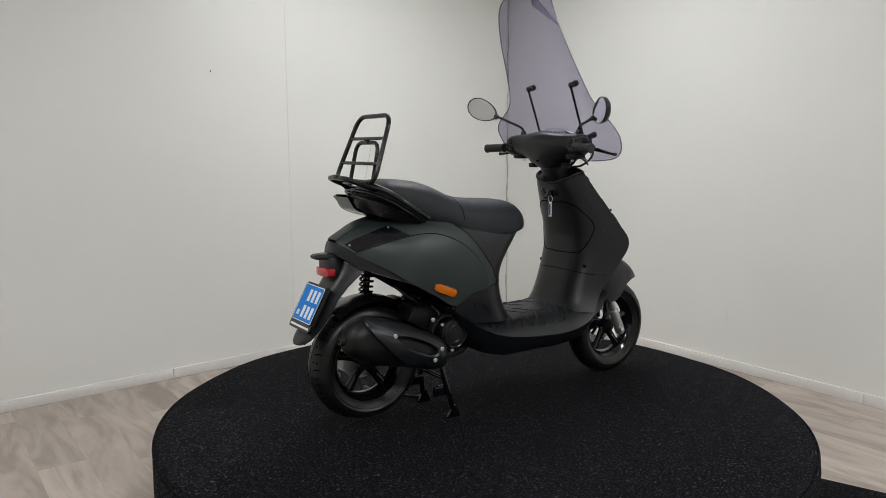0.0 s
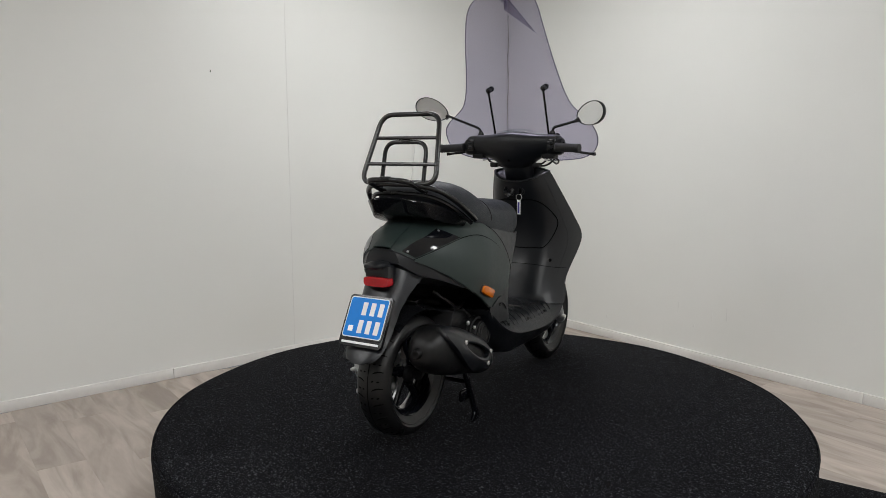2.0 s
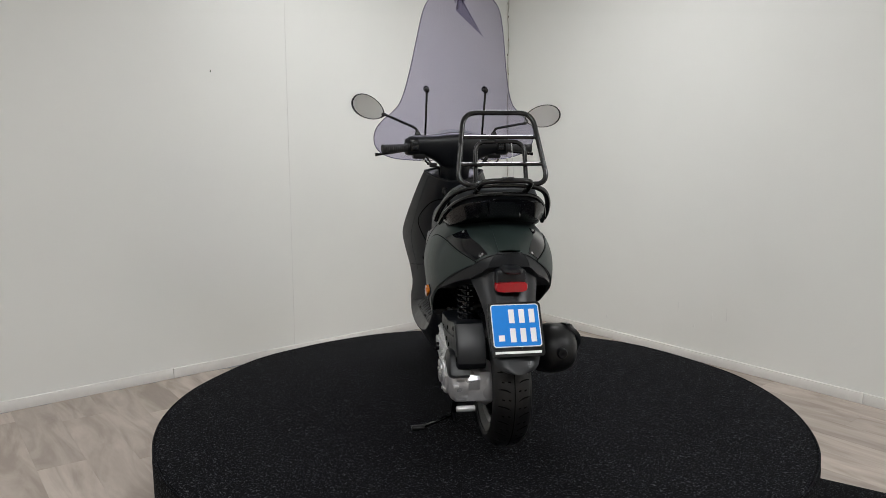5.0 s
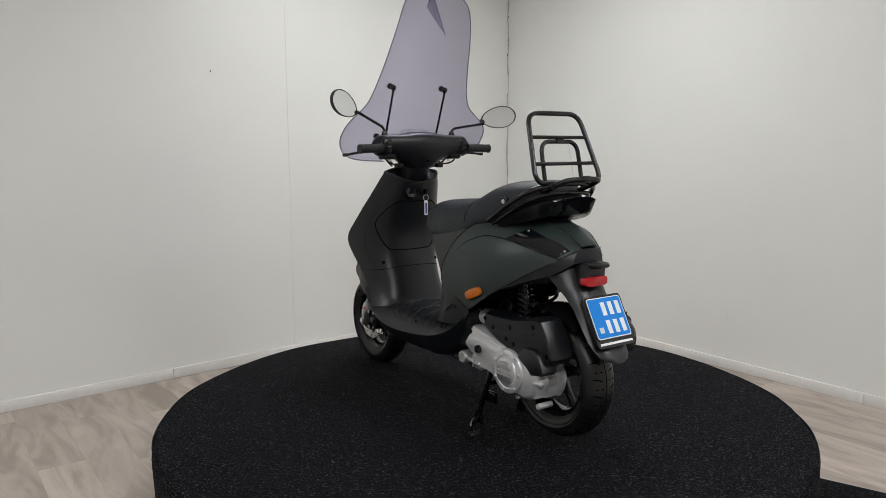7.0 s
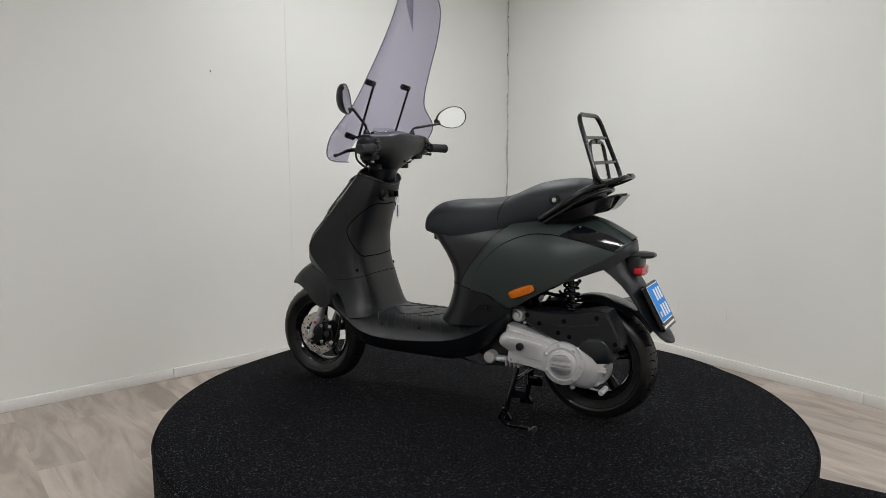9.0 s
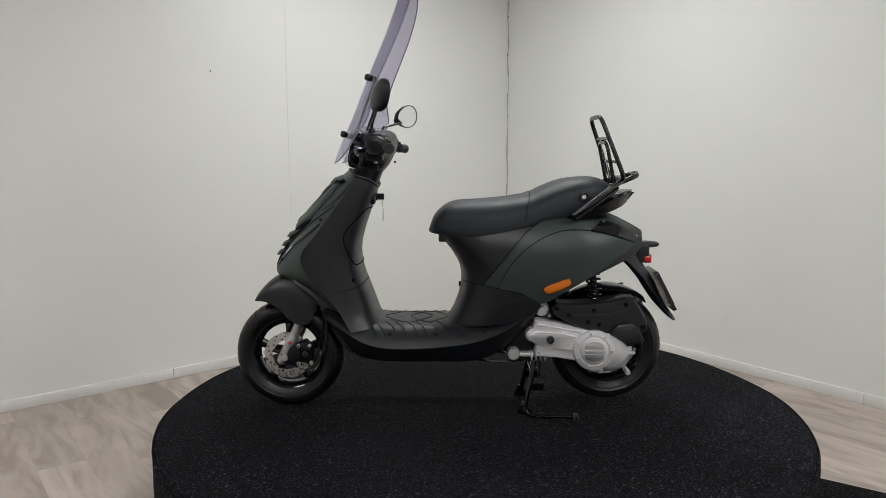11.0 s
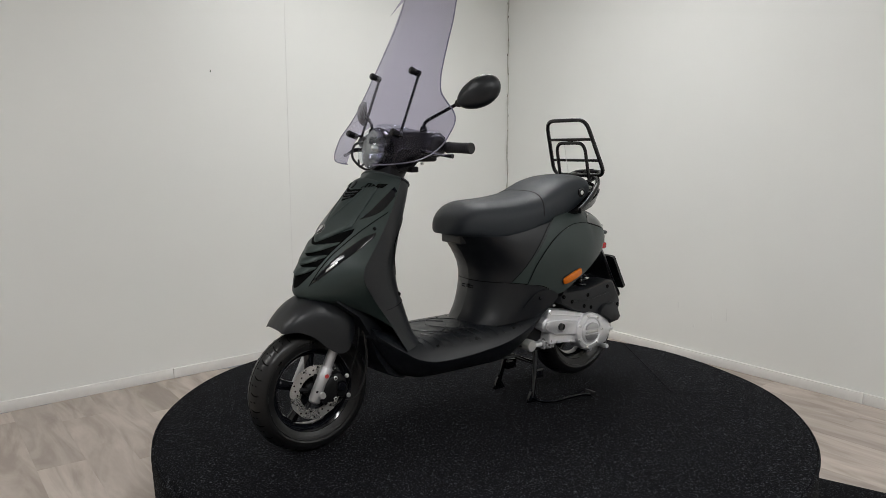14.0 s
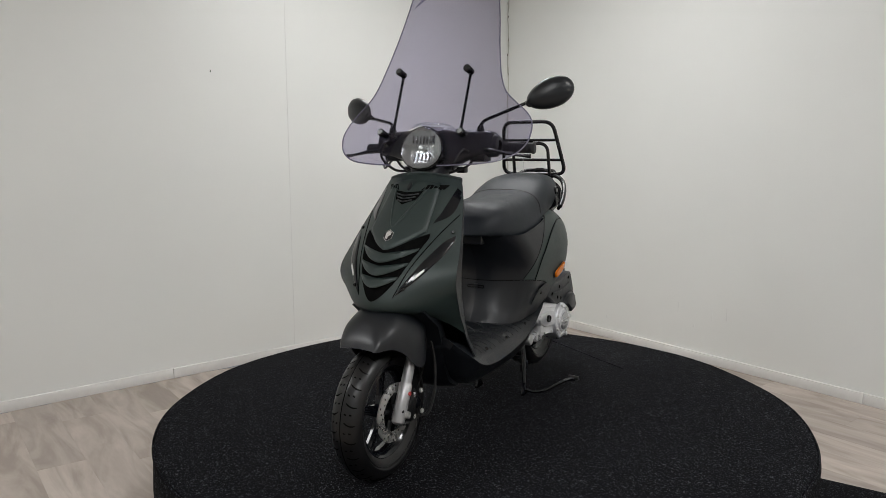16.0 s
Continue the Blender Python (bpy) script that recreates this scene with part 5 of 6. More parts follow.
def wheel(name, c, R, w, rim_r, spokes):
    """A tyre with near-black bars for its groove shade, on a spoked black rim."""
    root = new(name)
    root.parent = scooter
    root.location = c
    h = w / 2
    prof = [(rim_r - 0.004, -h * 0.62), (rim_r + 0.012, -h * 0.80), (rim_r + 0.035, -h * 0.98), (R - 0.040, -h), (R - 0.022, -h * 0.90), (R - 0.010, -h * 0.66), (R - 0.003, -h * 0.34), (R, 0)]
    prof = prof + [(r, -y) for r, y in prof[::-1][1:]]
    bm = bmesh.new()
    lathe(bm, [tuple(p) for p in spline(prof, 31)], (0, 0, 0), "y", 72)
    outer = [p for p in spline(prof, 61) if p[0] > rim_r + 0.03]
    side_prof = ([p[1] for p in outer], [p[0] for p in outer])
    tyre = part("tyre", bm, M_RUBBER, root, "black road tyre with curved grooves", 60)
    for s in (1, -1):
        # near-black bars for the shade in long curved shoulder cuts and dashes between them
        for kind, t0, t1, bend, turn in (("tread_groove_shade", 0.10, 0.86, 0.16, 0.0), ("tread_slot_shade", 0.16, 0.34, 0.0, 0.5), ("tread_slot_shade", 0.46, 0.62, 0.0, 0.5)):
            pts = []
            for i in range(7):
                t = i / 6
                y = s * h * (t0 + (t1 - t0) * t)
                r = float(np.interp(y, *side_prof)) - (0.0027 if kind == "tread_groove_shade" else 0.0024)
                a = bend * (t - 0.5) ** 2 - 0.06 * t * (1 if bend else 0.3)
                pts.append((r * math.cos(a), y, r * math.sin(a)))
            bm = bmesh.new()
            tube(bm, pts, [0.0016, 0.0030, 0.0036, 0.0036, 0.0034, 0.0028, 0.0014], 6)
            first = part(kind, bm, M_VOID, tyre)
            for k in range(24):
                o = first if k == 0 else bpy.data.objects.new(kind, first.data)
                if k:
                    scene.collection.objects.link(o)
                    o.parent = tyre
                o.matrix_basis = pose(0, 0, 0, 0, (k + turn + (0.5 if s > 0 else 0)) * 360 / 24, 0)
    bm = bmesh.new()
    tube(bm, [((R - 0.0012) * math.cos(a), 0.0, (R - 0.0012) * math.sin(a)) for a in np.linspace(0, 6.2832, 72, endpoint=False)], 0.0022, 5, close=True)
    part("centre_groove_shade", bm, M_VOID, tyre)
    # raised sidewall ring and lettering bars
    bm = bmesh.new()
    for s in (1, -1):
        tube(bm, [((rim_r + 0.022) * math.cos(a), s * h * 0.90, (rim_r + 0.022) * math.sin(a)) for a in np.linspace(0, 6.2832, 64, endpoint=False)], 0.0015, 5, close=True)
    part("sidewall_ring", bm, M_RUBBER, tyre)
    # rim
    hr = h * 0.62
    bm = bmesh.new()
    lathe(bm, [(rim_r - 0.004, hr + 0.002), (rim_r + 0.004, hr), (rim_r + 0.003, hr - 0.005), (rim_r - 0.012, hr - 0.012), (rim_r - 0.018, hr * 0.4), (rim_r - 0.018, -hr * 0.4), (rim_r - 0.012, -hr + 0.012), (rim_r + 0.003, -hr + 0.005), (rim_r + 0.004, -hr), (rim_r - 0.004, -hr - 0.002), (rim_r - 0.014, -hr + 0.006), (rim_r - 0.024, -hr * 0.4), (rim_r - 0.024, hr * 0.4), (rim_r - 0.014, hr - 0.006), (rim_r - 0.004, hr + 0.002)], (0, 0, 0), "y", 64)
    rim = part("rim", bm, M_GLOSS, root, "gloss black cast wheel rim")
    for k in range(spokes):
        a = 6.2832 * k / spokes + 0.2
        bm = bmesh.new()
        rings = []
        for r, ww, tt, da in [(0.025, 0.020, 0.014, 0.0), (0.05, 0.015, 0.012, 0.06), (0.08, 0.014, 0.010, 0.10), (rim_r - 0.02, 0.018, 0.012, 0.12)]:
            ca, sa = math.cos(a + da), math.sin(a + da)
            rings.append([Vector((r * ca - u * ww * sa, v * tt, r * sa + u * ww * ca)) for u, v in ((-1, -0.4), (-0.5, -1), (0.5, -1), (1, -0.4), (1, 0.4), (0.5, 1), (-0.5, 1), (-1, 0.4))])
        loft(bm, rings)
        part("spoke", bm, M_GLOSS, rim)
    bm = bmesh.new()
    lathe(bm, [(0, 0.034), (0.014, 0.034), (0.026, 0.026), (0.030, 0.0), (0.026, -0.026), (0.014, -0.034), (0, -0.034)], (0, 0, 0), "y", 28)
    part("hub", bm, M_DARK, rim)
    bm = bmesh.new()
    tube(bm, [(rim_r * 0.84, 0, -0.02), (rim_r * 0.80, 0.02, -0.022)], 0.003, 6)
    part("valve", bm, M_RUBBER, rim)
    return root


wheel("front_wheel", FW, 0.211, 0.100, 0.143, 5)
wheel("rear_wheel", RW, 0.212, 0.124, 0.141, 5)

# brake disc on the left of the front wheel
bm = bmesh.new()
DY = 0.048
n = 120
rings = []
for r, y in [(0.058, DY - 0.002), (0.091, DY - 0.002), (0.091, DY + 0.002), (0.058, DY + 0.002), (0.058, DY - 0.002)]:
    rings.append([Vector((FW.x + (r + (0.0013 * math.sin(a * 10) if r > 0.085 else 0)) * math.cos(a), y, FW.z + (r + (0.0013 * math.sin(a * 10) if r > 0.085 else 0)) * math.sin(a))) for a in np.linspace(0, 6.2832, n, endpoint=False)])
grid(bm, rings, True)
disc = part("brake_disc", clean(bm, 0.00005), M_BRAKE, scooter, "drilled steel brake disc")
# near-black plugs; the shade of the drilled holes is put into their colour
for k in range(30):
    a = 6.2832 * k / 30
    r = 0.066 + 0.009 * (k % 3)
    bm = bmesh.new()
    lathe(bm, [(0, -0.0026), (0.0032, -0.0026), (0.0032, 0.0026), (0, 0.0026)], (FW.x + r * math.cos(a), DY, FW.z + r * math.sin(a)), "y", 8)
    part("drilling_shade", bm, M_VOID, disc)
for k in range(5):
    a = 6.2832 * k / 5 + 0.3
    bm = bmesh.new()
    tube(bm, [(FW.x + 0.028 * math.cos(a), DY - 0.004, FW.z + 0.028 * math.sin(a)), (FW.x + 0.062 * math.cos(a), DY, FW.z + 0.062 * math.sin(a))], 0.007, 8)
    part("disc_arm", bm, M_DARK, disc)

FA = Vector((-0.42, 0, 0.907))  # fork direction, upwards and back
for side in (1, -1):
    y = side * 0.073
    foot_ = Vector((FW.x + 0.012, y, FW.z - 0.008))
    bm = bmesh.new()
    tube(bm, [foot_ + FA * t for t in (-0.022, -0.016, 0.0, 0.05, 0.10, 0.104)], [0.012, 0.019, 0.0215, 0.0205, 0.0205, 0.018], 18)
    leg = part("fork_leg", bm, M_FORK, scooter, "silver painted fork leg")
    bm = bmesh.new()
    tube(bm, [foot_ + FA * t for t in (0.10, 0.19)], 0.0165, 18)
    part("fork_tube", bm, M_FORK, leg)
    bm = bmesh.new()
    lathe(bm, [(0, side * 0.030), (0.010, side * 0.030), (0.012, side * 0.022), (0.013, 0), (0, 0)], (FW.x, y, FW.z), "y", 12)
    part("axle_nut", bm, M_STEEL, leg)
    if side > 0:
        bm = bmesh.new()
        lathe(bm, [(0, 0.002), (0.0055, 0.002), (0.007, 0.0), (0.007, -0.004)], tuple(foot_ + FA * 0.075 + Vector((0, 0.021, 0))), "y", 20)
        part("reflector_dot", bm, M_REDDOT, leg, "small round red reflector")
        bm = bmesh.new()
        prism(bm, [(FW.x + 0.02, FW.z + 0.014), (FW.x - 0.035, FW.z + 0.054), (FW.x - 0.060, FW.z + 0.054), (FW.x - 0.060, FW.z + 0.016), (FW.x - 0.055, FW.z - 0.030), (FW.x - 0.030, FW.z - 0.032), (FW.x + 0.012, FW.z - 0.020)], 0.058, 0.092, 0.006)
        part("calliper_bracket", bm, M_DARK, leg)
bm = bmesh.new()
prism(bm, [(FW.x - 0.05, FW.z + 0.058), (FW.x - 0.075, FW.z + 0.062), (FW.x - 0.098, FW.z + 0.035), (FW.x - 0.105, FW.z - 0.005), (FW.x - 0.092, FW.z - 0.030), (FW.x - 0.062, FW.z - 0.022), (FW.x - 0.055, FW.z + 0.02)], 0.030, 0.080, 0.010)
cal = part("brake_calliper", bm, M_DARK, scooter, "black front brake calliper")
bm = bmesh.new()
lathe(bm, [(0, 0.012), (0.014, 0.012), (0.018, 0.008), (0.019, 0)], (FW.x - 0.077, 0.078, FW.z + 0.014), "y", 20)
part("piston_cap", bm, M_GLOSS, cal)
for dx, dz in ((-0.052, 0.047), (-0.050, -0.022), (-0.095, 0.048), (-0.10, -0.02)):
    bolt(cal, (FW.x + dx, 0.090, FW.z + dz), (0, 1, 0), 0.0075)
bm = bmesh.new()
tube(bm, [(FW.x - 0.09, 0.085, FW.z - 0.035), (FW.x - 0.115, 0.10, FW.z - 0.03), (FW.x - 0.15, 0.105, FW.z + 0.03), (FW.x - 0.165, 0.10, FW.z + 0.12), (FW.x - 0.155, 0.085, FW.z + 0.22)], 0.005, 8, 30)
part("front_brake_hose", bm, M_RUBBER, scooter)
bm = bmesh.new()
tube(bm, [(FW.x - 0.15, 0.08, FW.z + 0.24), (FW.x - 0.145, 0.075, FW.z + 0.14), (FW.x - 0.12, 0.055, FW.z + 0.02), (FW.x - 0.09, 0.045, FW.z - 0.05), (FW.x - 0.06, 0.05, FW.z - 0.06)], 0.003, 6, 24)
part("speedometer_cable", bm, M_RUBBER, scooter)

# front mudguard
bm = bmesh.new()
FM = [(0.862, 0.432, 0.426, 0.058), (0.850, 0.456, 0.426, 0.068), (0.828, 0.482, 0.428, 0.079), (0.80, 0.507, 0.424, 0.090), (0.76, 0.530, 0.403, 0.098), (0.72, 0.540, 0.365, 0.106), (0.68, 0.545, 0.343, 0.108), (0.645, 0.545, 0.350, 0.104), (0.615, 0.540, 0.40, 0.09)]
rows_ = []
for x, zt, zb, wb in spline(FM, 34):
    row = []
    for j in range(-14, 15):
        a = abs(j) / 14 * math.pi / 2
        s = 1 if j >= 0 else -1
        row.append(Vector((x, s * wb * math.sin(a) ** 0.85, zb + (zt - zb) * max(0.0, math.cos(a)) ** 0.55)))
    rows_.append(row)
grid(bm, rows_)
part("front_mudguard", thick(bm, 0.003), M_BLACK, scooter, "matt black front mudguard", 60)
# dark wheel arch behind the front wheel
bm = bmesh.new()
rings = []
for x, z, w in [(0.70, 0.52, 0.13), (0.62, 0.46, 0.135), (0.575, 0.39, 0.125), (0.545, 0.31, 0.115), (0.50, 0.245, 0.11), (0.44, 0.215, 0.11)]:
    rings.append([Vector((x, w * u, z - 0.012 * (1 - u * u))) for u in np.linspace(-1, 1, 9)] + [Vector((x - 0.05, w * 0.9 * u, z + 0.01)) for u in np.linspace(1, -1, 9)])
loft(bm, rings)
part("wheel_arch", bm, M_BLACK, scooter)
bm = bmesh.new()
tube(bm, [(0.66, 0, 0.42), (0.50, 0, 0.78)], 0.03, 14)
part("steering_tube", bm, M_DARK, scooter)
bm = bmesh.new()
box(bm, 0.62, 0.70, -0.085, 0.085, 0.40, 0.44, 0.012)
part("fork_yoke", bm, M_DARK, scooter)

# ------------------------------------------------ engine, left side
bm = bmesh.new()
CASE = [(-0.172, 0.312), (-0.174, 0.330), (-0.186, 0.344), (-0.198, 0.348), (-0.203, 0.378), (-0.212, 0.382), (-0.290, 0.368), (-0.405, 0.343), (-0.466, 0.332), (-0.517, 0.324), (-0.550, 0.306), (-0.566, 0.275), (-0.562, 0.245), (-0.545, 0.222), (-0.515, 0.206), (-0.449, 0.198), (-0.405, 0.206), (-0.365, 0.222), (-0.29, 0.236), (-0.212, 0.240), (-0.204, 0.25), (-0.210, 0.285), (-0.195, 0.296), (-0.180, 0.300)]
prism(bm, CASE, 0.080, 0.160, 0.012)
engine = part("transmission_case", bm, M_ALU, scooter, "silver cast aluminium transmission cover", 30)
bm = bmesh.new()
prism(bm, [(-0.180, 0.316), (-0.19, 0.332), (-0.215, 0.336), (-0.30, 0.330), (-0.36, 0.318), (-0.36, 0.262), (-0.315, 0.268), (-0.235, 0.278), (-0.19, 0.300)], 0.157, 0.170, 0.007)
part("case_arm", bm, M_ALU, engine)
bm = bmesh.new()
tube(bm, [(-0.212, 0.1605, 0.362), (-0.29, 0.1605, 0.350), (-0.38, 0.1605, 0.333)], 0.003, 6)
part("case_seam", bm, M_ALU, engine)
bm = bmesh.new()
lathe(bm, [(0, 0.012), (0.055, 0.012), (0.068, 0.006), (0.078, -0.008), (0.080, -0.04)], (-0.487, 0.158, 0.262), "y", 44)
part("drum_dome", bm, M_ALU, engine)
bm = bmesh.new()
box(bm, -0.575, -0.50, 0.150, 0.168, 0.252, 0.262, 0.003)
part("dome_rib", bm, M_ALU, engine)
CV = Vector((-0.422, 0.158, 0.268))
bm = bmesh.new()
lathe(bm, [(0.076, -0.05), (0.076, 0.014), (0.073, 0.019), (0.058, 0.022), (0.055, 0.019), (0.050, 0.019), (0.047, 0.025), (0.040, 0.027), (0, 0.028)], CV, "y", 56)
cover = part("clutch_cover", bm, M_ALU, engine, "round silver clutch cover with screws", 25)
for k in range(7):
    a = 6.2832 * k / 7 + 0.45
    bolt(cover, CV + Vector((0.0655 * math.cos(a), 0.0215, 0.0655 * math.sin(a))), (0, 1, 0), 0.0058)
bm = bmesh.new()
box(bm, CV.x - 0.034, CV.x + 0.034, CV.y + 0.028, CV.y + 0.0345, CV.z - 0.005, CV.z + 0.005, 0.002)
part("cast_lettering_bar", bm, M_STEEL, cover, "worn raised bar of cast lettering")
for s in (1, -1):
    bm = bmesh.new()
    prism(bm, [(CV.x + 0.036 * math.cos(a), CV.z + s * (0.011 + 0.026 * max(0.0, math.sin(a)) ** 0.8)) for a in np.linspace(0, 3.1416, 14)], CV.y + 0.025, CV.y + 0.0335, 0.003)
    part("cover_lens", bm, M_FORK, cover)
bm = bmesh.new()
lathe(bm, [(0, 0.010), (0.009, 0.010), (0.010, 0.013), (0.013, 0.013), (0.0145, 0.008), (0.0145, -0.01)], (-0.262, 0.168, 0.308), "y", 24)
part("oil_sight_plug", bm, M_SATIN, engine)
bm = bmesh.new()
lathe(bm, [(0, 0.008), (0.010, 0.008), (0.012, 0.004), (0.012, -0.01)], (-0.192, 0.162, 0.315), "y", 16)
part("case_boss", bm, M_ALU, engine)
for x, z in ((-0.212, 0.368), (-0.25, 0.248), (-0.33, 0.238)):
    bolt(engine, (x, 0.161, z), (0, 1, 0), 0.0055)
for x, z in ((-0.451, 0.184), (-0.535, 0.208), (-0.553, 0.178)):
    bm = bmesh.new()
    lathe(bm, [(0, 0.03), (0.008, 0.03), (0.010, 0.026), (0.010, -0.03), (0, -0.03)], (x, 0.125, z), "y", 12)
    part("case_lug", bm, M_ALU, engine)
# gearbox hub behind, towards the axle
bm = bmesh.new()
lathe(bm, [(0, 0.09), (0.05, 0.09), (0.065, 0.08), (0.075, 0.05), (0.07, 0.035), (0, 0.035)], (RW.x + 0.005, 0, RW.z - 0.005), "y", 36)
part("gearbox", bm, M_ALU, engine)
bm = bmesh.new()
prism(bm, [(-0.44, 0.20), (-0.50, 0.185), (-0.548, 0.20), (-0.560, 0.25), (-0.55, 0.295), (-0.50, 0.31), (-0.44, 0.30)], 0.045, 0.125, 0.01)
part("final_drive_case", bm, M_ALU, engine)
# starter, kick-start boss and crankcase in front
bm = bmesh.new()
lathe(bm, [(0, 0.15), (0.020, 0.15), (0.023, 0.145), (0.023, 0.08), (0, 0.08)], (-0.130, 0, 0.245), "y", 22)
part("starter_motor", bm, M_STEEL, engine, "round steel starter end")
bm = bmesh.new()
prism(bm, [(-0.10, 0.30), (-0.12, 0.34), (-0.18, 0.38), (-0.26, 0.41), (-0.30, 0.36), (-0.26, 0.24), (-0.20, 0.21), (-0.13, 0.23)], -0.06, 0.115, 0.012)
part("crankcase", bm, M_DARK, engine)
bm = bmesh.new()
box(bm, -0.23, -0.13, 0.05, 0.14, 0.232, 0.250, 0.006)
for k in range(4):
    box(bm, -0.20 - 0.016 * k, -0.195 - 0.016 * k, 0.07, 0.15, 0.222, 0.255, 0.001)
part("sump_fins", bm, M_ALU, engine)
bm = bmesh.new()
lathe(bm, [(0, 0.13), (0.012, 0.13), (0.014, 0.125), (0.014, 0.08), (0, 0.08)], (-0.10, 0, 0.30), "y", 14)
part("crank_boss", bm, M_DARK, engine)
for pts, r, m_ in [([(-0.20, 0.11, 0.395), (-0.17, 0.12, 0.405), (-0.15, 0.10, 0.38), (-0.11, 0.09, 0.33)], 0.006, M_RUBBER), ([(-0.06, 0.10, 0.262), (-0.10, 0.11, 0.243), (-0.16, 0.12, 0.222), (-0.22, 0.11, 0.215)], 0.004, M_RUBBER), ([(0.02, 0.10, 0.215), (-0.05, 0.105, 0.205), (-0.12, 0.11, 0.208), (-0.19, 0.10, 0.215)], 0.005, M_RUBBER)]:
    bm = bmesh.new()
    tube(bm, pts, r, 8, 16)
    part("engine_hose", bm, m_, engine)

# carburettor inlet with its clamp, kick-start shaft cover and bolts in front of the case
bm = bmesh.new()
lathe(bm, [(0, 0.028), (0.012, 0.028), (0.014, 0.022), (0.022, 0.020), (0.026, 0.012), (0.026, -0.03), (0, -0.03)], (-0.232, 0.112, 0.412), "y", 24)
inlet = part("carburettor", bm, M_ALU, engine, "cast aluminium carburettor body", 30)
bm = bmesh.new()
lathe(bm, [(0.026, -0.004), (0.0285, -0.004), (0.0285, 0.004), (0.026, 0.004)], (-0.232, 0.112, 0.412), "y", 28)
part("hose_clamp", bm, M_STEEL, inlet)
bm = bmesh.new()
tube(bm, [(-0.205, 0.125, 0.432), (-0.185, 0.128, 0.420), (-0.172, 0.126, 0.402)], 0.006, 8, 10)
part("choke_tube", bm, M_STEEL, inlet)
bm = bmesh.new()
lathe(bm, [(0, 0.024), (0.016, 0.024), (0.020, 0.019), (0.032, 0.016), (0.036, 0.008), (0.036, -0.03), (0, -0.03)], (-0.085, 0.080, 0.268), "y", 28)
part("mount_bush", bm, M_DARK, engine, "round black engine mount")
for x, y, z in ((-0.30, 0.120, 0.398), (-0.262, 0.130, 0.388), (-0.33, 0.118, 0.386)):
    bolt(engine, (x, y, z), (0, 0.6, 0.8), 0.006)

# air filter box
bm = bmesh.new()
prism(bm, [(-0.268, 0.425), (-0.285, 0.442), (-0.34, 0.440), (-0.432, 0.443), (-0.50, 0.456), (-0.535, 0.464), (-0.570, 0.460), (-0.592, 0.425), (-0.618, 0.373), (-0.620, 0.345), (-0.605, 0.325), (-0.57, 0.318), (-0.50, 0.322), (-0.43, 0.328), (-0.337, 0.362), (-0.275, 0.395)], 0.072, 0.162, 0.016)
air = part("air_filter_box", bm, M_BLACK, scooter, "black plastic air filter box", 30)
bm = bmesh.new()
prism(bm, [(-0.478, 0.330), (-0.485, 0.350), (-0.510, 0.368), (-0.560, 0.371), (-0.582, 0.354), (-0.604, 0.305), (-0.590, 0.291), (-0.545, 0.283), (-0.528, 0.300)], 0.120, 0.182, 0.012)
part("box_lid", bm, M_BLACK, air)
for x, z in ((-0.285, 0.422), (-0.33, 0.398), (-0.42, 0.415), (-0.535, 0.438), (-0.60, 0.355), (-0.40, 0.372), (-0.44, 0.362)):
    bolt(air, (x, 0.161, z), (0, 1, 0), 0.008, M_VOID)
bm = bmesh.new()
tube(bm, [(-0.34, 0.163, 0.400), (-0.43, 0.163, 0.398), (-0.54, 0.163, 0.415)], 0.0025, 6, 12)
part("box_rib", bm, M_BLACK, air)
bm = bmesh.new()
tube(bm, [(-0.28, 0.07, 0.43), (-0.26, 0.05, 0.45), (-0.23, 0.02, 0.44)], 0.022, 12, 10)
part("intake_duct", bm, M_RUBBER, air)

# shock absorber with spring
bm = bmesh.new()
a, b = Vector((-0.415, 0.105, 0.60)), Vector((-0.445, 0.100, 0.36))
pts = []
for i in range(120):
    t = i / 119
    ang_ = t * 6.2832 * 9
    pts.append(a.lerp(b, 0.12 + 0.72 * t) + Vector((0.025 * math.cos(ang_), 0.025 * math.sin(ang_), 0)))
tube(bm, pts, 0.0042, 7)
shock = part("spring", bm, M_GLOSS, scooter, "gloss black coil spring of the rear shock")
bm = bmesh.new()
tube(bm, [a, b], 0.013, 12)
part("damper", bm, M_SATIN, shock)

# inner rear mudguard
bm = bmesh.new()
rows_ = []
for t in np.linspace(radians(54), radians(146), 26):
    r = 0.236 + 0.006 * math.sin(t)
    rows_.append([Vector((RW.x + 0.005 + r * math.cos(math.pi - t) * 1.0, y, RW.z + r * math.sin(t) - 0.016 * abs(y / 0.075) ** 2.5)) for y in np.linspace(-0.075, 0.075, 11)])
grid(bm, rows_)
part("inner_mudguard", thick(bm, 0.003), M_SATIN, scooter, "satin black inner mudguard", 60)

# ------------------------------------------------ exhaust, right side
bm = bmesh.new()
EX = [(-0.655, 0.378, -0.160, 0.022, 0.022), (-0.640, 0.379, -0.160, 0.046, 0.046), (-0.60, 0.377, -0.160, 0.066, 0.072), (-0.55, 0.366, -0.160, 0.072, 0.080), (-0.48, 0.345, -0.162, 0.070, 0.078), (-0.40, 0.320, -0.164, 0.066, 0.070), (-0.33, 0.294, -0.166, 0.060, 0.058), (-0.29, 0.276, -0.166, 0.046, 0.042), (-0.27, 0.268, -0.164, 0.024, 0.022)]
rings = []
for x, z, y, ry, rz in spline(EX, 34):
    rings.append([Vector((x + 0.32 * rz * math.sin(t) * 0.5, y - ry * math.copysign(abs(math.cos(t)) ** 0.85, math.cos(t)), z + rz * math.copysign(abs(math.sin(t)) ** 0.85, math.sin(t)))) for t in np.linspace(0, 6.2832, 32, endpoint=False)])
loft(bm, rings)
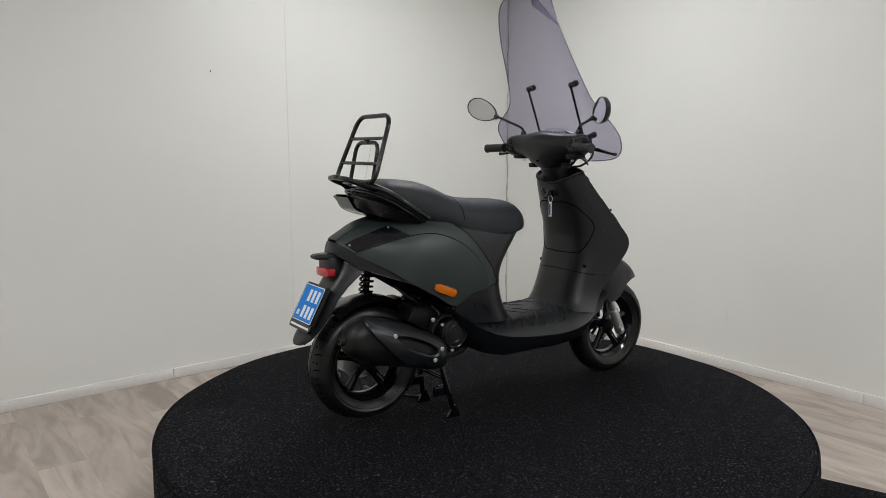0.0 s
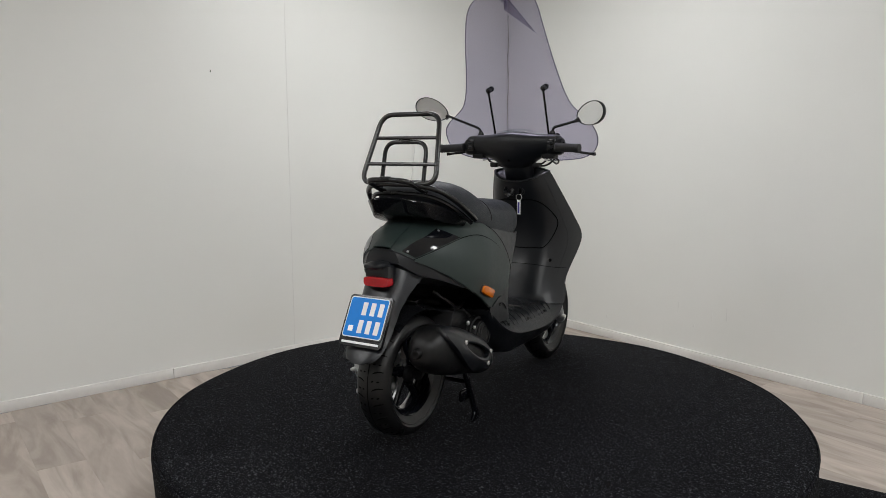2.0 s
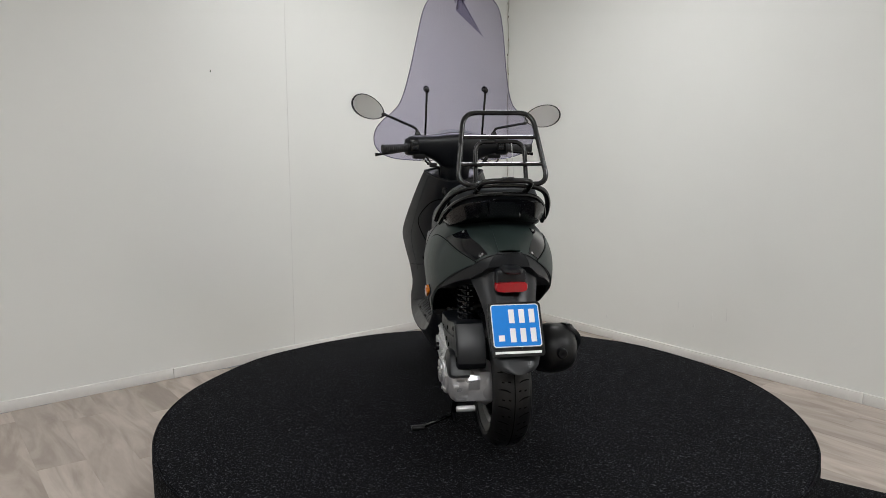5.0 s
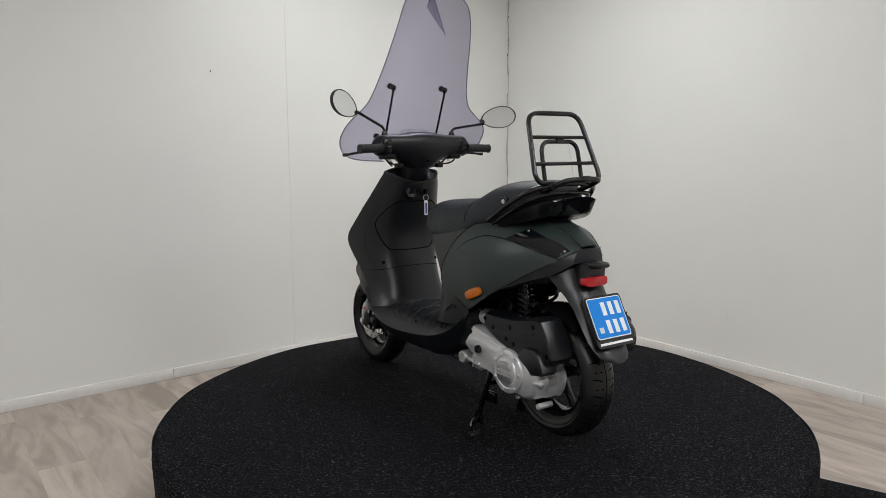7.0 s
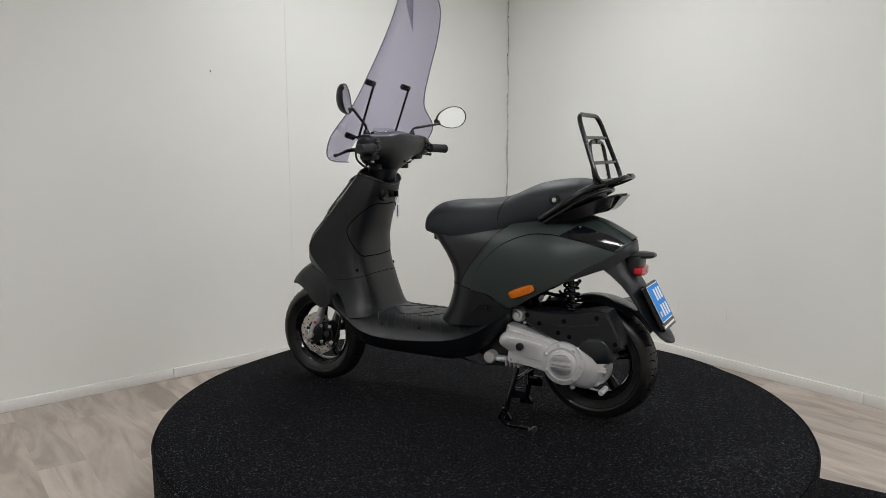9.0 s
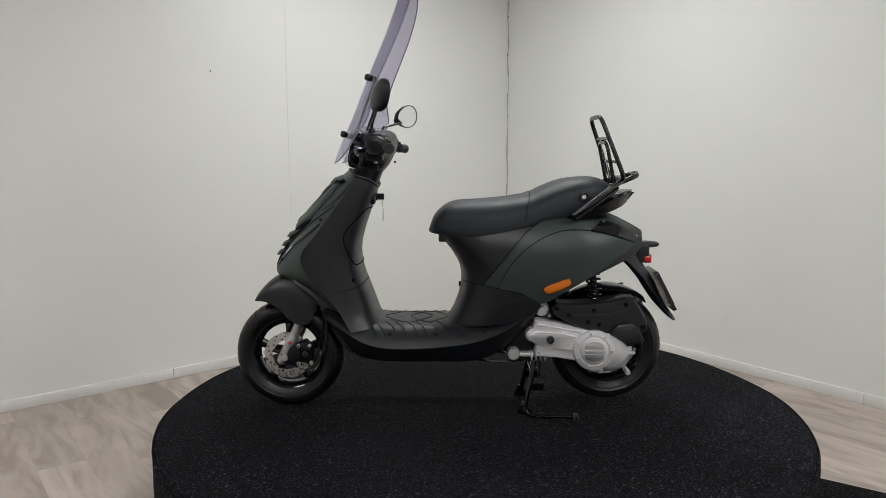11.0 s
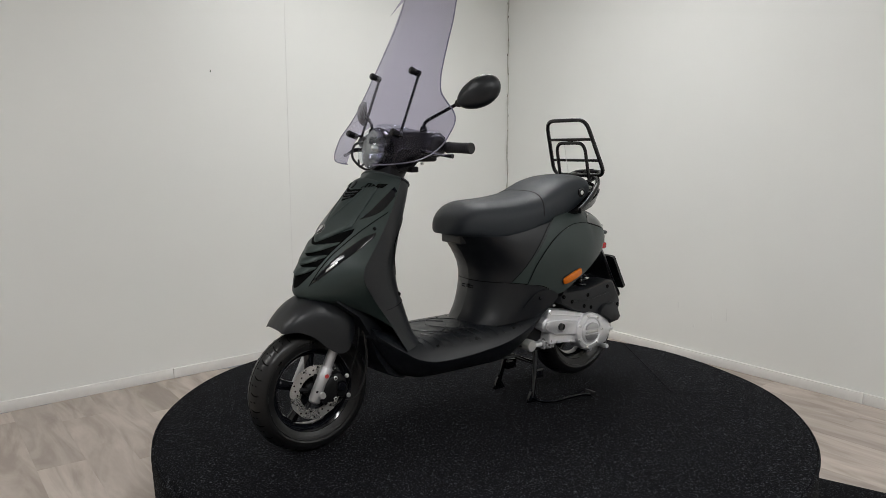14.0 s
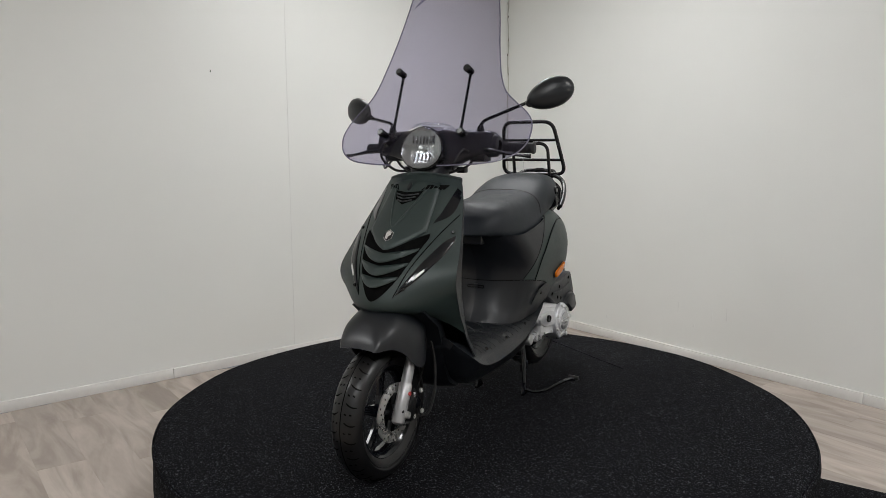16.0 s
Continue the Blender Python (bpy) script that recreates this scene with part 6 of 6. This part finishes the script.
muff = part("silencer", bm, M_MUFF, scooter, "black steel exhaust silencer", 60)
bm = bmesh.new()
lathe(bm, [(0.006, -0.012), (0.013, -0.012), (0.016, -0.008), (0.017, 0.012), (0.010, 0.012)], (-0.658, -0.158, 0.378), "x", 20)
part("tailpipe", bm, M_DARK, muff)
# heat shield with a long slot
shield_out = [(-0.600, 0.455), (-0.56, 0.450), (-0.48, 0.428), (-0.39, 0.390), (-0.31, 0.350), (-0.278, 0.318), (-0.272, 0.285), (-0.285, 0.255), (-0.325, 0.238), (-0.37, 0.245), (-0.44, 0.275), (-0.50, 0.315), (-0.55, 0.365), (-0.595, 0.42)]
slot = [(-0.50, 0.385), (-0.45, 0.375), (-0.39, 0.352), (-0.345, 0.325), (-0.335, 0.312), (-0.35, 0.302), (-0.40, 0.315), (-0.45, 0.340), (-0.49, 0.368)]
tree_m = bvh(muff)


def on_muff(x, z, lift):
    hit = tree_m.ray_cast(Vector((x, -0.6, z)), Vector((0, 1, 0)))
    y = hit[0].y if hit[0] is not None else -0.19
    return Vector((x, min(y, -0.19) - lift, z))


bm = bmesh.new()
out_ = [Vector((p[0], 0, p[1])) for p in spline(shield_out + [shield_out[0]], 61)[:-1]]
cxz = Vector((-0.41, 0, 0.345))
slo_ = []
S_ = [Vector((p[0], 0, p[1])) for p in spline(slot + [slot[0]], 121)[:-1]]
for p in out_:
    d = (p - cxz).normalized()
    slo_.append(max(S_, key=lambda q: (q - cxz).normalized().dot(d)))
rings = []
for k, lift in ((0.0, 0.001), (0.0, 0.013), (0.05, 0.019), (0.4, 0.022), (0.88, 0.021), (1.0, 0.016), (1.0, 0.001)):
    rings.append([on_muff(*((p + (q - p) * k).x, (p + (q - p) * k).z), lift) for p, q in zip(out_, slo_)])
grid(bm, rings, True)
hs = part("heat_shield", clean(bm, 0.0002), M_BLACK, muff, "black slotted heat shield", 35)
for x, z in ((-0.509, 0.391), (-0.319, 0.317), (-0.352, 0.284)):
    bolt(hs, on_muff(x, z, 0.022), (0, -1, 0), 0.0078)
# header pipe, fan cover, cylinder
bm = bmesh.new()
tube(bm, [(-0.29, -0.164, 0.268), (-0.24, -0.150, 0.262), (-0.18, -0.115, 0.252), (-0.12, -0.09, 0.255), (-0.085, -0.06, 0.28), (-0.09, -0.03, 0.31)], 0.013, 12, 24)
part("exhaust_pipe", bm, M_DARK, muff)
bm = bmesh.new()
lathe(bm, [(0, -0.150), (0.020, -0.152), (0.045, -0.150), (0.056, -0.145), (0.060, -0.135), (0.060, -0.05), (0, -0.05)], (-0.198, 0, 0.335), "y", 40)
fan = part("fan_cover", bm, M_DARK, engine, "ribbed black engine cover")
for r in (0.03, 0.05):
    bm = bmesh.new()
    tube(bm, [(-0.198 + r * math.cos(a), -0.150, 0.335 + r * math.sin(a)) for a in np.linspace(0, 6.2832, 32, endpoint=False)], 0.002, 5, close=True)
    part("cover_ring", bm, M_SATIN, fan)
for k in range(3):
    a = 2.1 * k + 0.4
    bolt(fan, (-0.198 + 0.063 * math.cos(a), -0.140, 0.335 + 0.063 * math.sin(a)), (0, -1, 0), 0.006)
for k in range(6):
    bm = bmesh.new()
    lathe(bm, [(0.056, -0.006), (0.066, -0.005), (0.066, 0.0), (0.056, 0.0)], (-0.235 - 0.004 * k, -0.14 + 0.014 * k, 0.345), "y", 28)
    part("cooling_ring", bm, M_DARK, fan)
bm = bmesh.new()
tube(bm, [(-0.128, -0.13, 0.30), (-0.125, -0.128, 0.335)], 0.0045, 8)
part("brass_fitting", bm, M_GOLD, engine)
bm = bmesh.new()
prism(bm, [(-0.24, 0.40), (-0.28, 0.44), (-0.36, 0.45), (-0.38, 0.40), (-0.30, 0.35), (-0.25, 0.35)], -0.02, -0.12, 0.01)
part("cylinder_shroud", bm, M_DARK, engine)
for pts, r in [([(-0.27, -0.10, 0.44), (-0.25, -0.12, 0.41), (-0.27, -0.13, 0.385)], 0.006), ([(-0.31, -0.09, 0.47), (-0.33, -0.11, 0.43), (-0.28, -0.12, 0.41)], 0.005), ([(-0.40, -0.06, 0.52), (-0.36, -0.10, 0.48), (-0.31, -0.10, 0.45), (-0.24, -0.09, 0.46)], 0.007)]:
    bm = bmesh.new()
    tube(bm, pts, r, 8, 14)
    part("engine_hose", bm, M_RUBBER, engine)
bolt(engine, (-0.285, -0.135, 0.395), (0, -1, 0), 0.008)
bm = bmesh.new()
tube(bm, [(-0.25, 0.0, 0.30), (RW.x, -0.05, RW.z)], 0.02, 10)
part("swing_arm", bm, M_DARK, engine)
# drum brake plate in the rear wheel
bm = bmesh.new()
lathe(bm, [(0, 0.06), (0.055, 0.06), (0.062, 0.055), (0.062, 0.03), (0, 0.03)], (RW.x, 0, RW.z), "y", 32)
part("brake_drum", bm, M_STEEL, engine)

# ------------------------------------------------ centre stand
stand = new("centre_stand")
stand.parent = scooter
tagged(stand, "black tubular centre stand, folded down")
for s in (1, -1):
    bm = bmesh.new()
    tube(bm, [(-0.212, s * 0.075, 0.225), (-0.205, s * 0.085, 0.16), (-0.188, s * 0.098, 0.08), (-0.176, s * 0.106, 0.018)], [0.010, 0.011, 0.010, 0.009], 10, 14)
    part("stand_leg", bm, M_GLOSS, stand)
    bm = bmesh.new()
    prism(bm, [(-0.150, 0.0), (-0.150, 0.008), (-0.165, 0.045), (-0.176, 0.05), (-0.188, 0.030), (-0.205, 0.006), (-0.205, 0.0)], s * 0.099, s * 0.110, 0.002)
    part("stand_foot", bm, M_GLOSS, stand)
    bm = bmesh.new()
    box(bm, -0.25, -0.195, s * 0.09, s * 0.075, 0.085, 0.125, 0.004, Matrix.Rotation(0, 4, "Z"))
    part("stand_tab", bm, M_GLOSS, stand)
bm = bmesh.new()
tube(bm, [(-0.205, -0.09, 0.15), (-0.205, 0.09, 0.15)], 0.008, 10)
part("cross_tube", bm, M_GLOSS, stand)
bm = bmesh.new()
tube(bm, [(-0.178, 0.112, 0.020), (-0.185, 0.14, 0.012), (-0.23, 0.18, 0.014), (-0.29, 0.215, 0.03), (-0.335, 0.245, 0.040), (-0.350, 0.262, 0.040)], [0.007, 0.006, 0.006, 0.006, 0.007, 0.010], 9, 22)
part("stand_lever", bm, M_GLOSS, stand)
bm = bmesh.new()
lathe(bm, [(0, -0.022), (0.009, -0.022), (0.010, -0.018), (0.010, 0.018), (0.009, 0.022), (0, 0.022)], (-0.349, 0.256, 0.043), "y", 12)
part("lever_pad", bm, M_RUBBER, stand)
bm = bmesh.new()
pts = [(-0.235 + 0.008 * math.cos(i * 0.9), 0.05 + 0.008 * math.sin(i * 0.9), 0.13 + 0.0012 * i) for i in range(70)]
tube(bm, pts, 0.0018, 5)
part("stand_spring", bm, M_DARK, stand)


# ---------------------------------------------------------------- movement
HEAD0 = 127.58
TURN = [(0.0, -90.66), (2.0, -65.30), (4.0, -39.40), (6.5, -6.95), (9.0, 26.15), (11.5, 59.95), (14.0, 91.0), (16.0, 116.86)]


def motions():
    rows = []
    rows_t = []
    for t, a in TURN:
        m = pose(0, 0, TOP, 0, 0, HEAD0 + a)
        rows.append((t, m @ Matrix.Translation((0, 0.024, 0))))
        rows_t.append((t, pose(0.004, 0, TOP, 0, 0, a)))
    walk(scooter, rows)
    walk(table, rows_t)


motions()
